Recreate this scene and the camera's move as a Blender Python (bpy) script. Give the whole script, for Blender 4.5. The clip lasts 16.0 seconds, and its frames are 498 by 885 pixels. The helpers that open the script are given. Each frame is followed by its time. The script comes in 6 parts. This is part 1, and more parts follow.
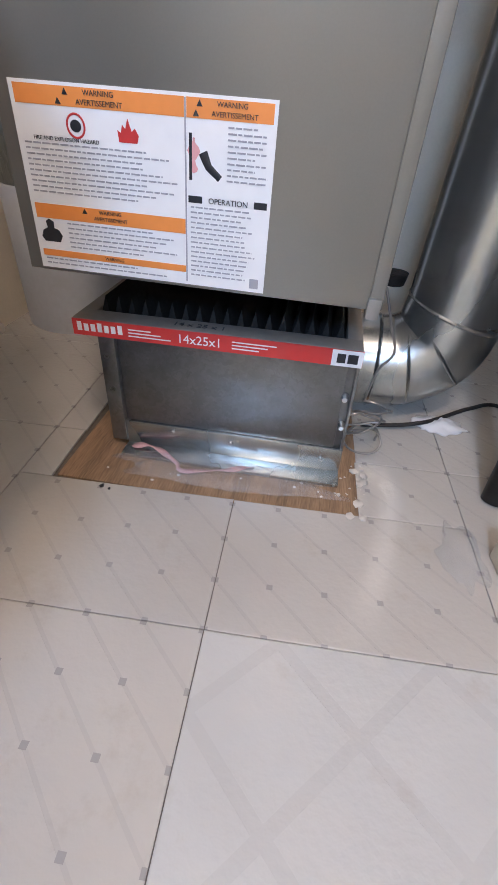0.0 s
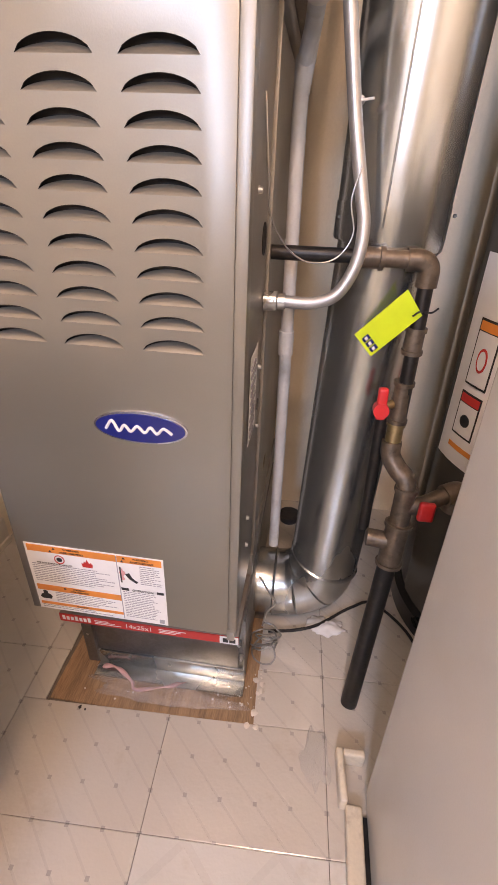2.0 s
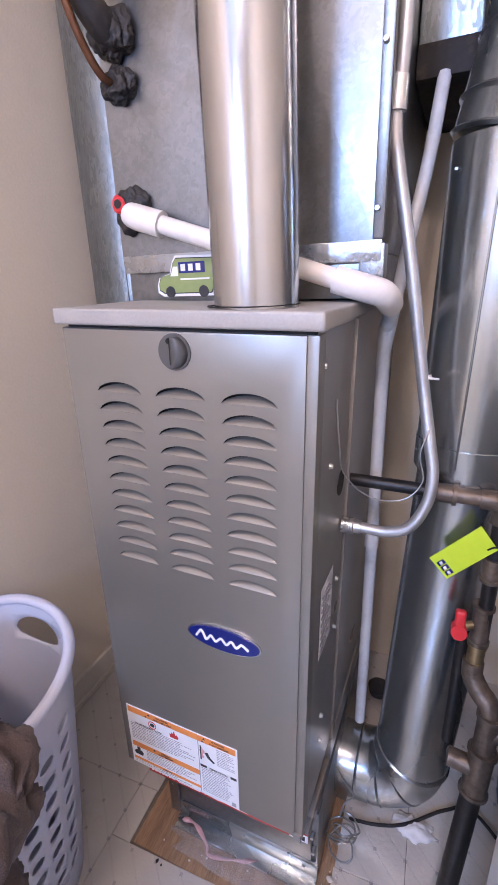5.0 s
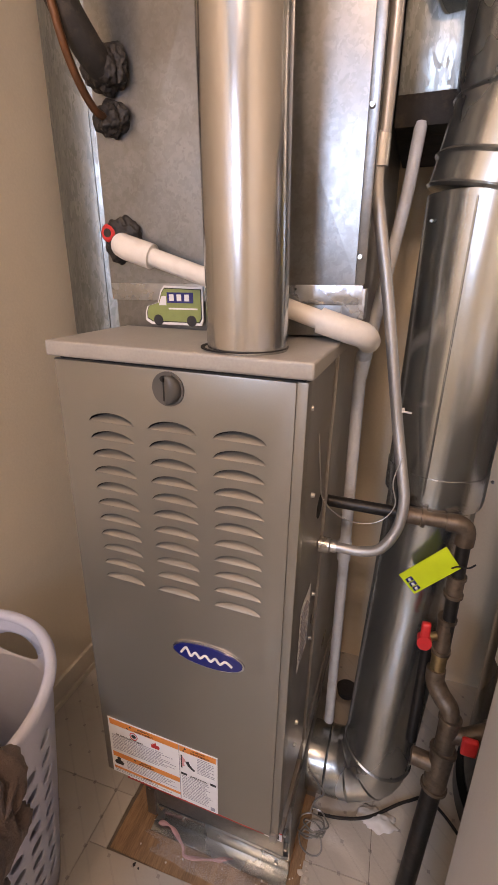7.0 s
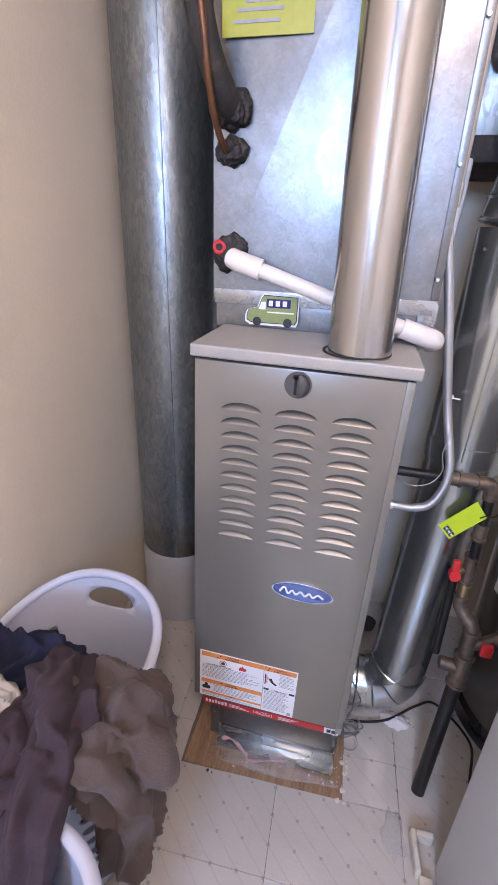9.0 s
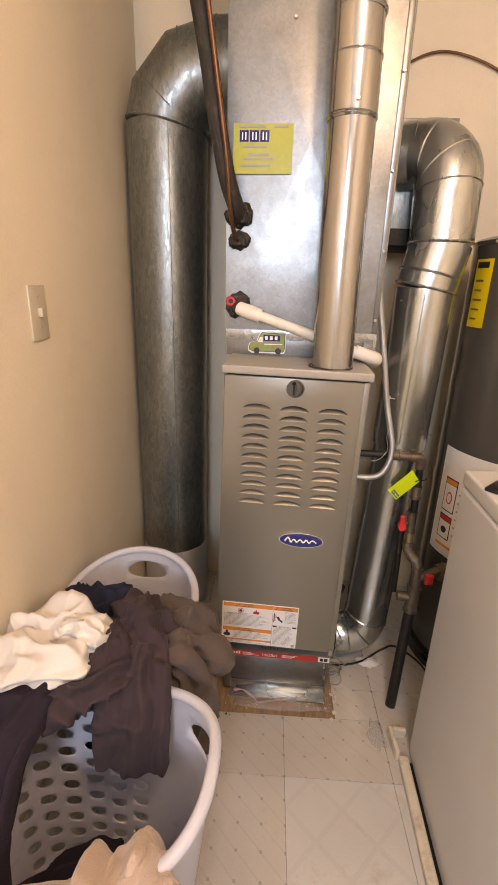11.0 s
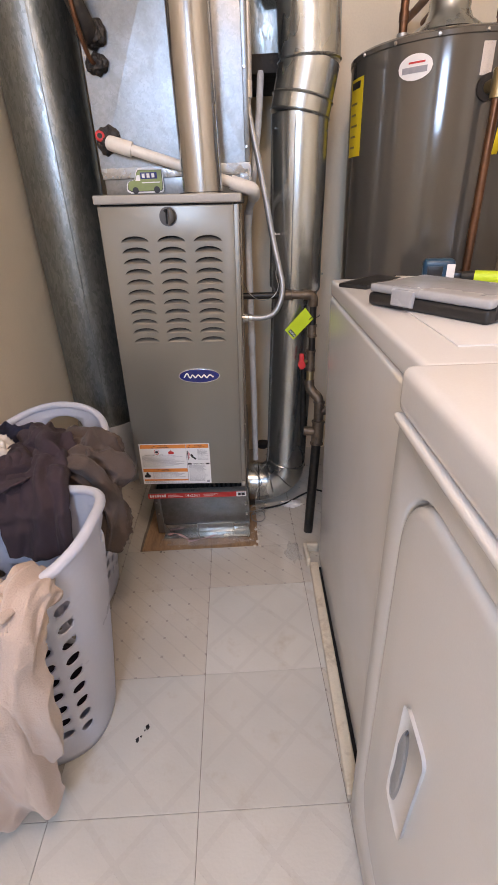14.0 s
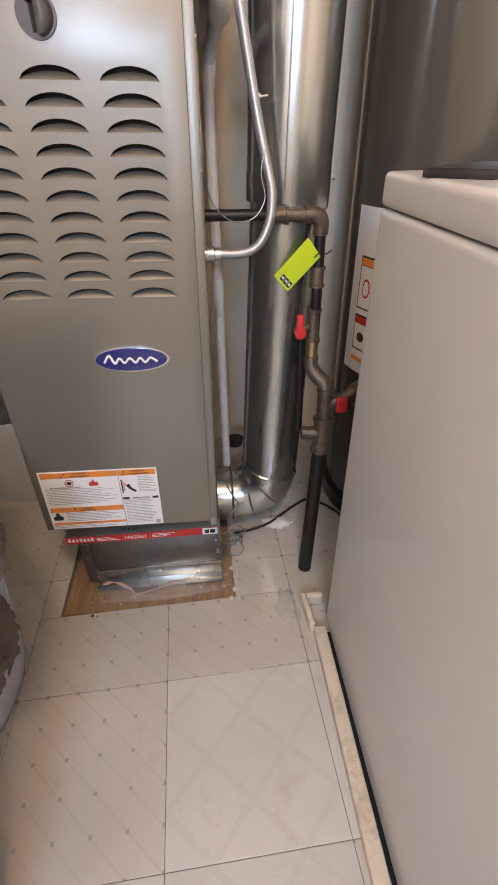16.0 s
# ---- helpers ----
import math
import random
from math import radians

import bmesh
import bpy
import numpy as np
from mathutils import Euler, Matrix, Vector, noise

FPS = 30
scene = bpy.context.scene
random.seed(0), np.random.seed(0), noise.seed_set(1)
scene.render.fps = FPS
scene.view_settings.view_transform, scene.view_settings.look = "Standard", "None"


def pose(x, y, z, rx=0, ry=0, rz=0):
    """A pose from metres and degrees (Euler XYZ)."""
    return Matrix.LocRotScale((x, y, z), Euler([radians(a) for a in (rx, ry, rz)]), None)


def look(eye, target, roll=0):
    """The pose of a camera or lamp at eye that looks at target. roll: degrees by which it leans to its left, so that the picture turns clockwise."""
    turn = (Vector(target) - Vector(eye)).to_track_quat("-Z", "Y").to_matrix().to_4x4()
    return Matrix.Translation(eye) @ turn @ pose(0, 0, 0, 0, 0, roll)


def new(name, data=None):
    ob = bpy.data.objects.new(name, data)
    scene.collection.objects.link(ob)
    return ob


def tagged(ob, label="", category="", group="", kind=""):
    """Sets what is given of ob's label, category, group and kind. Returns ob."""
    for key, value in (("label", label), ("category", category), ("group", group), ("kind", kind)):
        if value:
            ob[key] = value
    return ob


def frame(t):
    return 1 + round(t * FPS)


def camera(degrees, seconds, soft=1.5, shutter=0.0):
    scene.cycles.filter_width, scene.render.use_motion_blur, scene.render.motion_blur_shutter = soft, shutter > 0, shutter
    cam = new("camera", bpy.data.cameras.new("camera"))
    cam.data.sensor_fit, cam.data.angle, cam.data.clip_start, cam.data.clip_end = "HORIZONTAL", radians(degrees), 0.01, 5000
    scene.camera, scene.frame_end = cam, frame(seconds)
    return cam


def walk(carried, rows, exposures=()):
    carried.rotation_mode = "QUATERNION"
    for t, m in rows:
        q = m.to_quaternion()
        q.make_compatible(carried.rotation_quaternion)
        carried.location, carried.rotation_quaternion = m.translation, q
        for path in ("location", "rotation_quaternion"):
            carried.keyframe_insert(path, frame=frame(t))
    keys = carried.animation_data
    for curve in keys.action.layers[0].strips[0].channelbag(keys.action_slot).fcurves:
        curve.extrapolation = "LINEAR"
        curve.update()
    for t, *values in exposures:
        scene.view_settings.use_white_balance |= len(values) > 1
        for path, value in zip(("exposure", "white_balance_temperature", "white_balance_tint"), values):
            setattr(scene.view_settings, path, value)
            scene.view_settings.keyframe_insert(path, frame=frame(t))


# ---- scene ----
cam = camera(57.7, 16.0)
PATH = [
    (0, (0.001, -0.066, 0.435), (-0.218, 1.524, -0.757), 3.5),
    (0.5, (0.037, -0.098, 0.598), (-0.196, 1.466, -0.627), -3.2),
    (1, (0.087, -0.129, 0.742), (-0.088, 1.437, -0.49), -0.8),
    (1.5, (0.109, -0.121, 0.867), (-0.092, 1.485, -0.307), -0.1),
    (2, (0.142, -0.11, 0.941), (-0.091, 1.603, -0.064), 1.1),
    (2.5, (0.16, -0.095, 0.988), (-0.108, 1.696, 0.137), -0.2),
    (3, (0.172, -0.085, 1.037), (-0.165, 1.706, 0.215), -2.6),
    (3.5, (0.179, -0.076, 1.116), (-0.205, 1.787, 0.499), -2.7),
    (4, (0.187, -0.064, 1.142), (-0.268, 1.771, 0.488), -3.2),
    (4.5, (0.207, -0.082, 1.159), (-0.498, 1.68, 0.528), -4.5),
    (5, (0.206, -0.099, 1.17), (-0.577, 1.614, 0.497), -2.2),
    (5.2, (0.218, -0.106, 1.196), (-0.56, 1.607, 0.516), -2.4),
    (7.5, (0.148, -0.126, 1.23), (-0.457, 1.642, 0.517), 1.0),
    (8, (0.075, -0.144, 1.23), (-0.522, 1.607, 0.469), 1.5),
    (8.5, (-0.001, -0.215, 1.279), (-0.547, 1.546, 0.503), 1.9),
    (8.7, (-0.011, -0.263, 1.294), (-0.474, 1.489, 0.448), 2.3),
    (10.8, (-0.092, -0.687, 1.34), (-0.355, 1.185, 0.687), 0.6),
    (11, (-0.126, -0.731, 1.334), (-0.276, 1.15, 0.67), 1.7),
    (11.5, (-0.11, -0.841, 1.349), (-0.186, 0.99, 0.547), 1.5),
    (12, (-0.033, -0.908, 1.34), (-0.127, 0.898, 0.485), -0.8),
    (12.5, (0.01, -0.945, 1.252), (-0.121, 0.86, 0.4), 0.7),
    (13, (0.072, -0.933, 1.135), (-0.019, 0.851, 0.235), -2.2),
    (13.5, (0.112, -0.914, 1.119), (0.097, 0.868, 0.211), -2.5),
    (14, (0.105, -0.91, 1.111), (0.066, 0.86, 0.18), -2.5),
    (14.5, (0.114, -0.901, 1.104), (0.087, 0.85, 0.139), -3.4),
    (15, (0.087, -0.789, 1.072), (0.172, 0.939, 0.068), -2.6),
    (15.5, (0.036, -0.601, 1.060), (0.169, 1.103, 0.021), -1.0),
    (16, (0.073, -0.350, 0.974), (0.209, 1.299, -0.149), -1.0),
]
# seconds, stops, kelvin, tint: the clip's camera keeps adjusting its picture
EXPOSURES = [
    (0.0, 0.43, 6030, 23), (0.5, 0.00, 7150, 28), (1.0, 0.17, 9050, 36), (1.5, 0.45, 11620, 51), (2.0, 0.48, 7690, 38), (2.5, 0.48, 7040, 33),
    (3.0, 0.38, 8100, 30), (3.5, 0.42, 7600, 31), (4.0, 0.22, 7110, 27), (4.5, 0.22, 6990, 29), (5.0, 0.33, 5620, 37), (7.5, -0.28, 8070, 36), (8.0, -0.13, 6460, 34),
    (8.5, 0.24, 5400, 33), (11.0, -0.06, 8880, 31), (11.5, 0.14, 5800, 32), (12.0, 0.08, 6260, 31), (12.5, -0.08, 6620, 30), (13.0, -0.18, 6570, 24), (13.5, -0.23, 6770, 26), (14.5, -0.23, 6920, 29), (15.5, 0.02, 6520, 27), (16.0, 0.05, 7150, 28),
]
walk(cam, [(t, look(eye, target, roll)) for t, eye, target, roll in PATH], EXPOSURES)

# ---- light ----
world = bpy.data.worlds.new("sky")
scene.world = world
world.use_nodes = True
sky = world.node_tree.nodes.new("ShaderNodeTexSky")
sky.sky_type, sky.sun_disc = "NISHITA", False
sky.sun_elevation, sky.sun_rotation = radians(35), radians(180)
world.node_tree.links.new(sky.outputs[0], world.node_tree.nodes["Background"].inputs[0])
world.node_tree.nodes["Background"].inputs[1].default_value = 0.1


def area_lamp(name, m, sx, sy, watts, colour):
    data = bpy.data.lights.new(name, "AREA")
    data.shape, data.size, data.size_y, data.energy, data.color = "RECTANGLE", sx, sy, watts, colour
    ob = new(name, data)
    ob.matrix_world = m
    return ob


# daylight through the window behind the walk, and a warm ceiling lamp
area_lamp("window_daylight", look((-0.19, -2.33, 1.80), (-0.1, 0.5, 1.2)), 0.40, 0.38, 34, (0.42, 0.69, 1.0))
bulb = bpy.data.lights.new("ceiling_bulb", "POINT")
bulb.energy, bulb.color, bulb.shadow_soft_size = 32, (1.0, 0.83, 0.63), 0.09
new("ceiling_bulb", bulb).location = (0.22, -0.85, 2.25)


# ---- materials ----
def node_mat(name):
    m = bpy.data.materials.new(name)
    m.use_nodes = True
    return m, m.node_tree.nodes, m.node_tree.links, m.node_tree.nodes["Principled BSDF"]


def surface(name, colour, rough=0.5, metal=0.0, scale=6.0, fine=90.0, vary=0.12, bump=0.15, bump_scale=None, coat=0.0,
            rough_vary=0.1, dirt=None, dirt_amount=0.5, stretch=(1, 1, 1), sheen=0.0, per_object=0.0):
    """A painted, metal or cloth surface with broad stains, fine grain and relief."""
    m, n, l, p = node_mat(name)
    tc = n.new("ShaderNodeTexCoord")
    mp = n.new("ShaderNodeMapping")
    mp.inputs["Scale"].default_value = stretch
    l.new(tc.outputs["Object"], mp.inputs["Vector"])
    big, small = n.new("ShaderNodeTexNoise"), n.new("ShaderNodeTexNoise")
    big.inputs["Scale"].default_value, big.inputs["Detail"].default_value = scale, 5
    small.inputs["Scale"].default_value, small.inputs["Detail"].default_value = fine, 4
    for t in (big, small):
        l.new(mp.outputs[0], t.inputs["Vector"])
    add = n.new("ShaderNodeMath")
    add.operation = "ADD"
    half = n.new("ShaderNodeMath")
    half.operation, half.inputs[1].default_value = "MULTIPLY", 0.5
    l.new(big.outputs[0], add.inputs[0])
    l.new(small.outputs[0], add.inputs[1])
    l.new(add.outputs[0], half.inputs[0])
    ramp = n.new("ShaderNodeValToRGB")
    c = Vector(colour[:3])
    ramp.color_ramp.elements[0].position, ramp.color_ramp.elements[1].position = 0.3, 0.7
    ramp.color_ramp.elements[0].color = (*(c * (1 - vary)), 1)
    ramp.color_ramp.elements[1].color = (*[min(1, v * (1 + vary)) for v in c], 1)
    l.new(half.outputs[0], ramp.inputs[0])
    out = ramp.outputs[0]
    if dirt:
        spots = n.new("ShaderNodeTexNoise")
        spots.inputs["Scale"].default_value, spots.inputs["Detail"].default_value = scale * 1.7, 9
        spots.inputs["Roughness"].default_value = 0.65
        l.new(mp.outputs[0], spots.inputs["Vector"])
        cut = n.new("ShaderNodeValToRGB")
        cut.color_ramp.elements[0].position, cut.color_ramp.elements[1].position = 0.52, 0.72
        cut.color_ramp.elements[0].color, cut.color_ramp.elements[1].color = (0, 0, 0, 1), (dirt_amount,) * 3 + (1,)
        l.new(spots.outputs[0], cut.inputs[0])
        mix = n.new("ShaderNodeMix")
        mix.data_type = "RGBA"
        l.new(cut.outputs[0], mix.inputs["Factor"])
        l.new(out, mix.inputs["A"])
        mix.inputs["B"].default_value = (*dirt, 1)
        out = mix.outputs["Result"]
    if per_object:
        info, hsv = n.new("ShaderNodeObjectInfo"), n.new("ShaderNodeHueSaturation")
        rng = n.new("ShaderNodeMapRange")
        rng.inputs["To Min"].default_value, rng.inputs["To Max"].default_value = 1 - per_object, 1 + per_object
        l.new(info.outputs["Random"], rng.inputs["Value"])
        l.new(rng.outputs[0], hsv.inputs["Value"])
        l.new(out, hsv.inputs["Color"])
        out = hsv.outputs[0]
    l.new(out, p.inputs["Base Color"])
    rr = n.new("ShaderNodeMapRange")
    rr.inputs["From Min"].default_value, rr.inputs["From Max"].default_value = 0.3, 0.7
    rr.inputs["To Min"].default_value, rr.inputs["To Max"].default_value = max(0.03, rough - rough_vary), min(1, rough + rough_vary)
    l.new(big.outputs[0], rr.inputs["Value"])
    l.new(rr.outputs[0], p.inputs["Roughness"])
    p.inputs["Metallic"].default_value = metal
    p.inputs["Coat Weight"].default_value = coat
    p.inputs["Sheen Weight"].default_value = sheen
    if bump:
        b = n.new("ShaderNodeBump")
        b.inputs["Strength"].default_value, b.inputs["Distance"].default_value = bump, 0.002
        src = small
        if bump_scale:
            src = n.new("ShaderNodeTexNoise")
            src.inputs["Scale"].default_value, src.inputs["Detail"].default_value = bump_scale, 3
            l.new(mp.outputs[0], src.inputs["Vector"])
        l.new(src.outputs[0], b.inputs["Height"])
        l.new(b.outputs[0], p.inputs["Normal"])
    return m


def galvanized(name, low, high, rough=0.32, spangle=75.0, stretch=(1, 1, 1), stain=(0.2, 0.19, 0.17), stain_amount=0.35, dents=0.25, rvar=0.1):
    """Zinc-coated sheet steel: crystal spangle, cloudy stains and slight dents."""
    m, n, l, p = node_mat(name)
    tc, mp = n.new("ShaderNodeTexCoord"), n.new("ShaderNodeMapping")
    mp.inputs["Scale"].default_value = stretch
    l.new(tc.outputs["Object"], mp.inputs["Vector"])
    warp = n.new("ShaderNodeTexNoise")
    warp.inputs["Scale"].default_value, warp.inputs["Detail"].default_value = spangle * 0.6, 3
    l.new(mp.outputs[0], warp.inputs["Vector"])
    off = n.new("ShaderNodeVectorMath")
    off.operation = "MULTIPLY_ADD"
    off.inputs[1].default_value = (0.03, 0.03, 0.03)
    l.new(warp.outputs["Color"], off.inputs[0])
    l.new(mp.outputs[0], off.inputs[2])
    vor = n.new("ShaderNodeTexVoronoi")
    vor.inputs["Scale"].default_value = spangle
    l.new(off.outputs[0], vor.inputs["Vector"])
    bw = n.new("ShaderNodeSeparateColor")
    l.new(vor.outputs["Color"], bw.inputs[0])
    ramp = n.new("ShaderNodeValToRGB")
    ramp.color_ramp.elements[0].color, ramp.color_ramp.elements[1].color = (*low, 1), (*high, 1)
    l.new(bw.outputs[0], ramp.inputs[0])
    cloud = n.new("ShaderNodeTexNoise")
    cloud.inputs["Scale"].default_value, cloud.inputs["Detail"].default_value = 5, 8
    cloud.inputs["Roughness"].default_value = 0.65
    l.new(mp.outputs[0], cloud.inputs["Vector"])
    cut = n.new("ShaderNodeValToRGB")
    cut.color_ramp.elements[0].position, cut.color_ramp.elements[1].position = 0.45, 0.75
    cut.color_ramp.elements[0].color, cut.color_ramp.elements[1].color = (0, 0, 0, 1), (stain_amount,) * 3 + (1,)
    l.new(cloud.outputs[0], cut.inputs[0])
    mix = n.new("ShaderNodeMix")
    mix.data_type = "RGBA"
    l.new(cut.outputs[0], mix.inputs["Factor"])
    l.new(ramp.outputs[0], mix.inputs["A"])
    mix.inputs["B"].default_value = (*stain, 1)
    l.new(mix.outputs["Result"], p.inputs["Base Color"])
    rr = n.new("ShaderNodeMapRange")
    rr.inputs["To Min"].default_value, rr.inputs["To Max"].default_value = rough - rvar * 0.8, rough + rvar * 1.2
    l.new(bw.outputs[1], rr.inputs["Value"])
    l.new(rr.outputs[0], p.inputs["Roughness"])
    p.inputs["Metallic"].default_value = 0.9
    dent = n.new("ShaderNodeTexNoise")
    dent.inputs["Scale"].default_value, dent.inputs["Detail"].default_value = 7, 2
    l.new(mp.outputs[0], dent.inputs["Vector"])
    b = n.new("ShaderNodeBump")
    b.inputs["Strength"].default_value, b.inputs["Distance"].default_value = dents, 0.01
    l.new(dent.outputs[0], b.inputs["Height"])
    b2 = n.new("ShaderNodeBump")
    b2.inputs["Strength"].default_value, b2.inputs["Distance"].default_value = 0.02, 0.001
    l.new(bw.outputs[2], b2.inputs["Height"])
    l.new(b.outputs[0], b2.inputs["Normal"])
    l.new(b2.outputs[0], p.inputs["Normal"])
    return m


M = {}
M["wall"] = surface("beige_wall_paint", (0.86, 0.755, 0.59), 0.55, scale=2.5, fine=160, vary=0.04, bump=0.25, bump_scale=170, dirt=(0.62, 0.52, 0.41), dirt_amount=0.18)
M["ceiling"] = surface("ceiling_paint", (0.78, 0.74, 0.68), 0.8, vary=0.03, bump=0.3)
M["trim"] = surface("cream_trim_paint", (0.72, 0.66, 0.55), 0.4, vary=0.05, bump=0.06, dirt=(0.4, 0.33, 0.25), dirt_amount=0.3)
M["furnace"] = surface("taupe_furnace_enamel", (0.25, 0.234, 0.202), 0.38, metal=0.55, scale=3, fine=500, vary=0.035, bump=0.05, rough_vary=0.05)
M["lid"] = surface("dusty_lid_enamel", (0.36, 0.345, 0.315), 0.5, metal=0.15, scale=9, fine=300, vary=0.10, bump=0.08, dirt=(0.45, 0.42, 0.37), dirt_amount=0.5)
M["furnace_side"] = surface("grey_furnace_sheet", (0.30, 0.29, 0.27), 0.34, metal=0.55, scale=4, fine=300, vary=0.08, bump=0.05)
# near-black colour standing in for shade inside slots, holes and gaps
M["dark"] = surface("painted_opening_shade", (0.012, 0.011, 0.01), 0.8, vary=0.2, bump=0)
M["plenum"] = galvanized("plenum_sheet_steel", (0.225, 0.235, 0.24), (0.27, 0.28, 0.285), 0.32, 150, stain=(0.14, 0.13, 0.112), stain_amount=0.85, rvar=0.03)
M["duct_dark"] = galvanized("dull_duct_steel", (0.215, 0.235, 0.228), (0.325, 0.345, 0.34), 0.36, 140, (1, 1, 0.35), stain=(0.13, 0.14, 0.132), stain_amount=0.5, dents=0.12)
M["duct_bright"] = surface("bright_duct_steel", (0.48, 0.505, 0.50), 0.27, metal=0.95, scale=3.5, fine=60, vary=0.10, bump=0.05, rough_vary=0.05, stretch=(1, 1, 0.35), dirt=(0.30, 0.29, 0.27), dirt_amount=0.35)
M["flue"] = surface("flue_pipe_metal", (0.44, 0.445, 0.45), 0.18, metal=0.95, scale=4, fine=70, vary=0.06, bump=0.04, rough_vary=0.04, stretch=(1, 1, 0.3), dirt=(0.42, 0.38, 0.33), dirt_amount=0.3)
M["conduit"] = surface("galvanized_conduit", (0.47, 0.47, 0.46), 0.45, metal=0.75, vary=0.08, bump=0.05)
M["steel"] = surface("steel_screw", (0.6, 0.6, 0.58), 0.3, metal=0.9, vary=0.1, bump=0)
M["foil"] = surface("foil_tape", (0.40, 0.43, 0.46), 0.28, metal=0.95, scale=40, vary=0.1, bump=0.6, bump_scale=60)
M["pvc"] = surface("white_pvc", (0.78, 0.75, 0.70), 0.35, scale=12, vary=0.05, bump=0.03, dirt=(0.5, 0.42, 0.33), dirt_amount=0.25)
M["pvc_grey"] = surface("dusty_pvc", (0.70, 0.73, 0.76), 0.4, scale=12, vary=0.07, bump=0.03, dirt=(0.4, 0.36, 0.3), dirt_amount=0.4)
M["putty"] = surface("black_putty", (0.018, 0.015, 0.013), 0.6, scale=40, vary=0.4, bump=1.0, bump_scale=120)
M["rubber"] = surface("black_insulation_foam", (0.022, 0.019, 0.017), 0.75, scale=25, vary=0.35, bump=0.5, dirt=(0.09, 0.065, 0.045), dirt_amount=0.6)
M["copper"] = surface("aged_copper", (0.16, 0.075, 0.04), 0.4, metal=0.8, scale=20, vary=0.3, bump=0.1, dirt=(0.09, 0.06, 0.04), dirt_amount=0.7)
M["iron"] = surface("black_iron_pipe", (0.022, 0.021, 0.02), 0.4, metal=0.4, scale=30, vary=0.3, bump=0.25, dirt=(0.08, 0.06, 0.045), dirt_amount=0.35)
M["fitting"] = surface("malleable_iron_fitting", (0.15, 0.115, 0.085), 0.45, metal=0.6, scale=40, vary=0.3, bump=0.5, dirt=(0.05, 0.04, 0.03), dirt_amount=0.6)
M["brass"] = surface("tarnished_brass", (0.33, 0.25, 0.13), 0.35, metal=0.85, scale=50, vary=0.2, bump=0.2, dirt=(0.12, 0.09, 0.06), dirt_amount=0.4)
M["red"] = surface("red_plastic", (0.62, 0.03, 0.03), 0.35, vary=0.12, bump=0.05)
M["red_print"] = surface("red_print", (0.58, 0.035, 0.03), 0.5, vary=0.08, bump=0, dirt=(0.45, 0.1, 0.08), dirt_amount=0.3)
M["white_print"] = surface("white_print", (0.80, 0.80, 0.80), 0.45, vary=0.03, bump=0)
M["orange"] = surface("orange_print", (0.80, 0.27, 0.055), 0.5, vary=0.06, bump=0)
M["black_print"] = surface("black_print", (0.02, 0.02, 0.022), 0.5, vary=0.2, bump=0)
M["grey_print"] = surface("grey_print", (0.33, 0.33, 0.36), 0.55, vary=0.15, bump=0)
M["pink_print"] = surface("pink_print", (0.72, 0.35, 0.35), 0.55, vary=0.15, bump=0)
M["blue"] = surface("navy_enamel", (0.012, 0.02, 0.16), 0.2, vary=0.06, bump=0, coat=0.5)
M["silver"] = surface("silver_trim", (0.6, 0.6, 0.64), 0.25, metal=0.9, vary=0.05, bump=0)
M["lime"] = surface("lime_card", (0.55, 0.72, 0.02), 0.45, vary=0.06, bump=0.02)
M["lime_dull"] = surface("lime_sticker", (0.40, 0.42, 0.05), 0.45, vary=0.1, bump=0.02, dirt=(0.6, 0.62, 0.3), dirt_amount=0.3)
M["green_van"] = surface("green_print", (0.24, 0.30, 0.10), 0.45, vary=0.12, bump=0)
M["yellow"] = surface("yellow_label", (0.80, 0.60, 0.02), 0.45, vary=0.05, bump=0.02)
M["heater"] = surface("taupe_heater_enamel", (0.115, 0.107, 0.095), 0.10, metal=0.3, scale=3, fine=300, vary=0.03, bump=0.03, rough_vary=0.0)
M["enamel"] = surface("white_enamel", (0.66, 0.655, 0.65), 0.22, scale=3, fine=350, vary=0.025, bump=0.03, bump_scale=500, rough_vary=0.04, dirt=(0.62, 0.55, 0.45), dirt_amount=0.2)
M["chrome"] = surface("chrome", (0.34, 0.37, 0.43), 0.16, metal=1.0, vary=0.03, bump=0, rough_vary=0.03)
M["black_plastic"] = surface("black_plastic", (0.015, 0.015, 0.016), 0.35, vary=0.15, bump=0.08)
M["clear_plastic"] = surface("frosted_plastic", (0.36, 0.37, 0.39), 0.25, vary=0.08, bump=0.05)
M["blue_plastic"] = surface("blue_plastic", (0.012, 0.055, 0.11), 0.35, vary=0.15, bump=0.1)
M["collar"] = surface("pale_collar_paint", (0.50, 0.51, 0.53), 0.5, scale=8, vary=0.06, bump=0.05, dirt=(0.4, 0.38, 0.35), dirt_amount=0.3)
M["latch"] = surface("dark_latch_plastic", (0.075, 0.072, 0.068), 0.4, vary=0.1, bump=0.05)
M["paper"] = surface("white_paper", (0.78, 0.76, 0.74), 0.7, vary=0.03, bump=0.1)
M["basket"] = surface("lilac_white_plastic", (0.84, 0.845, 0.90), 0.34, scale=5, vary=0.03, bump=0.04)
thin = M["basket"].node_tree
glow_through, blend = thin.nodes.new("ShaderNodeBsdfTranslucent"), thin.nodes.new("ShaderNodeMixShader")
glow_through.inputs["Color"].default_value = (0.76, 0.82, 1.0, 1)
blend.inputs[0].default_value = 0.36
thin.links.new(thin.nodes["Principled BSDF"].outputs[0], blend.inputs[1])
thin.links.new(glow_through.outputs[0], blend.inputs[2])
thin.links.new(blend.outputs[0], thin.nodes["Material Output"].inputs[0])
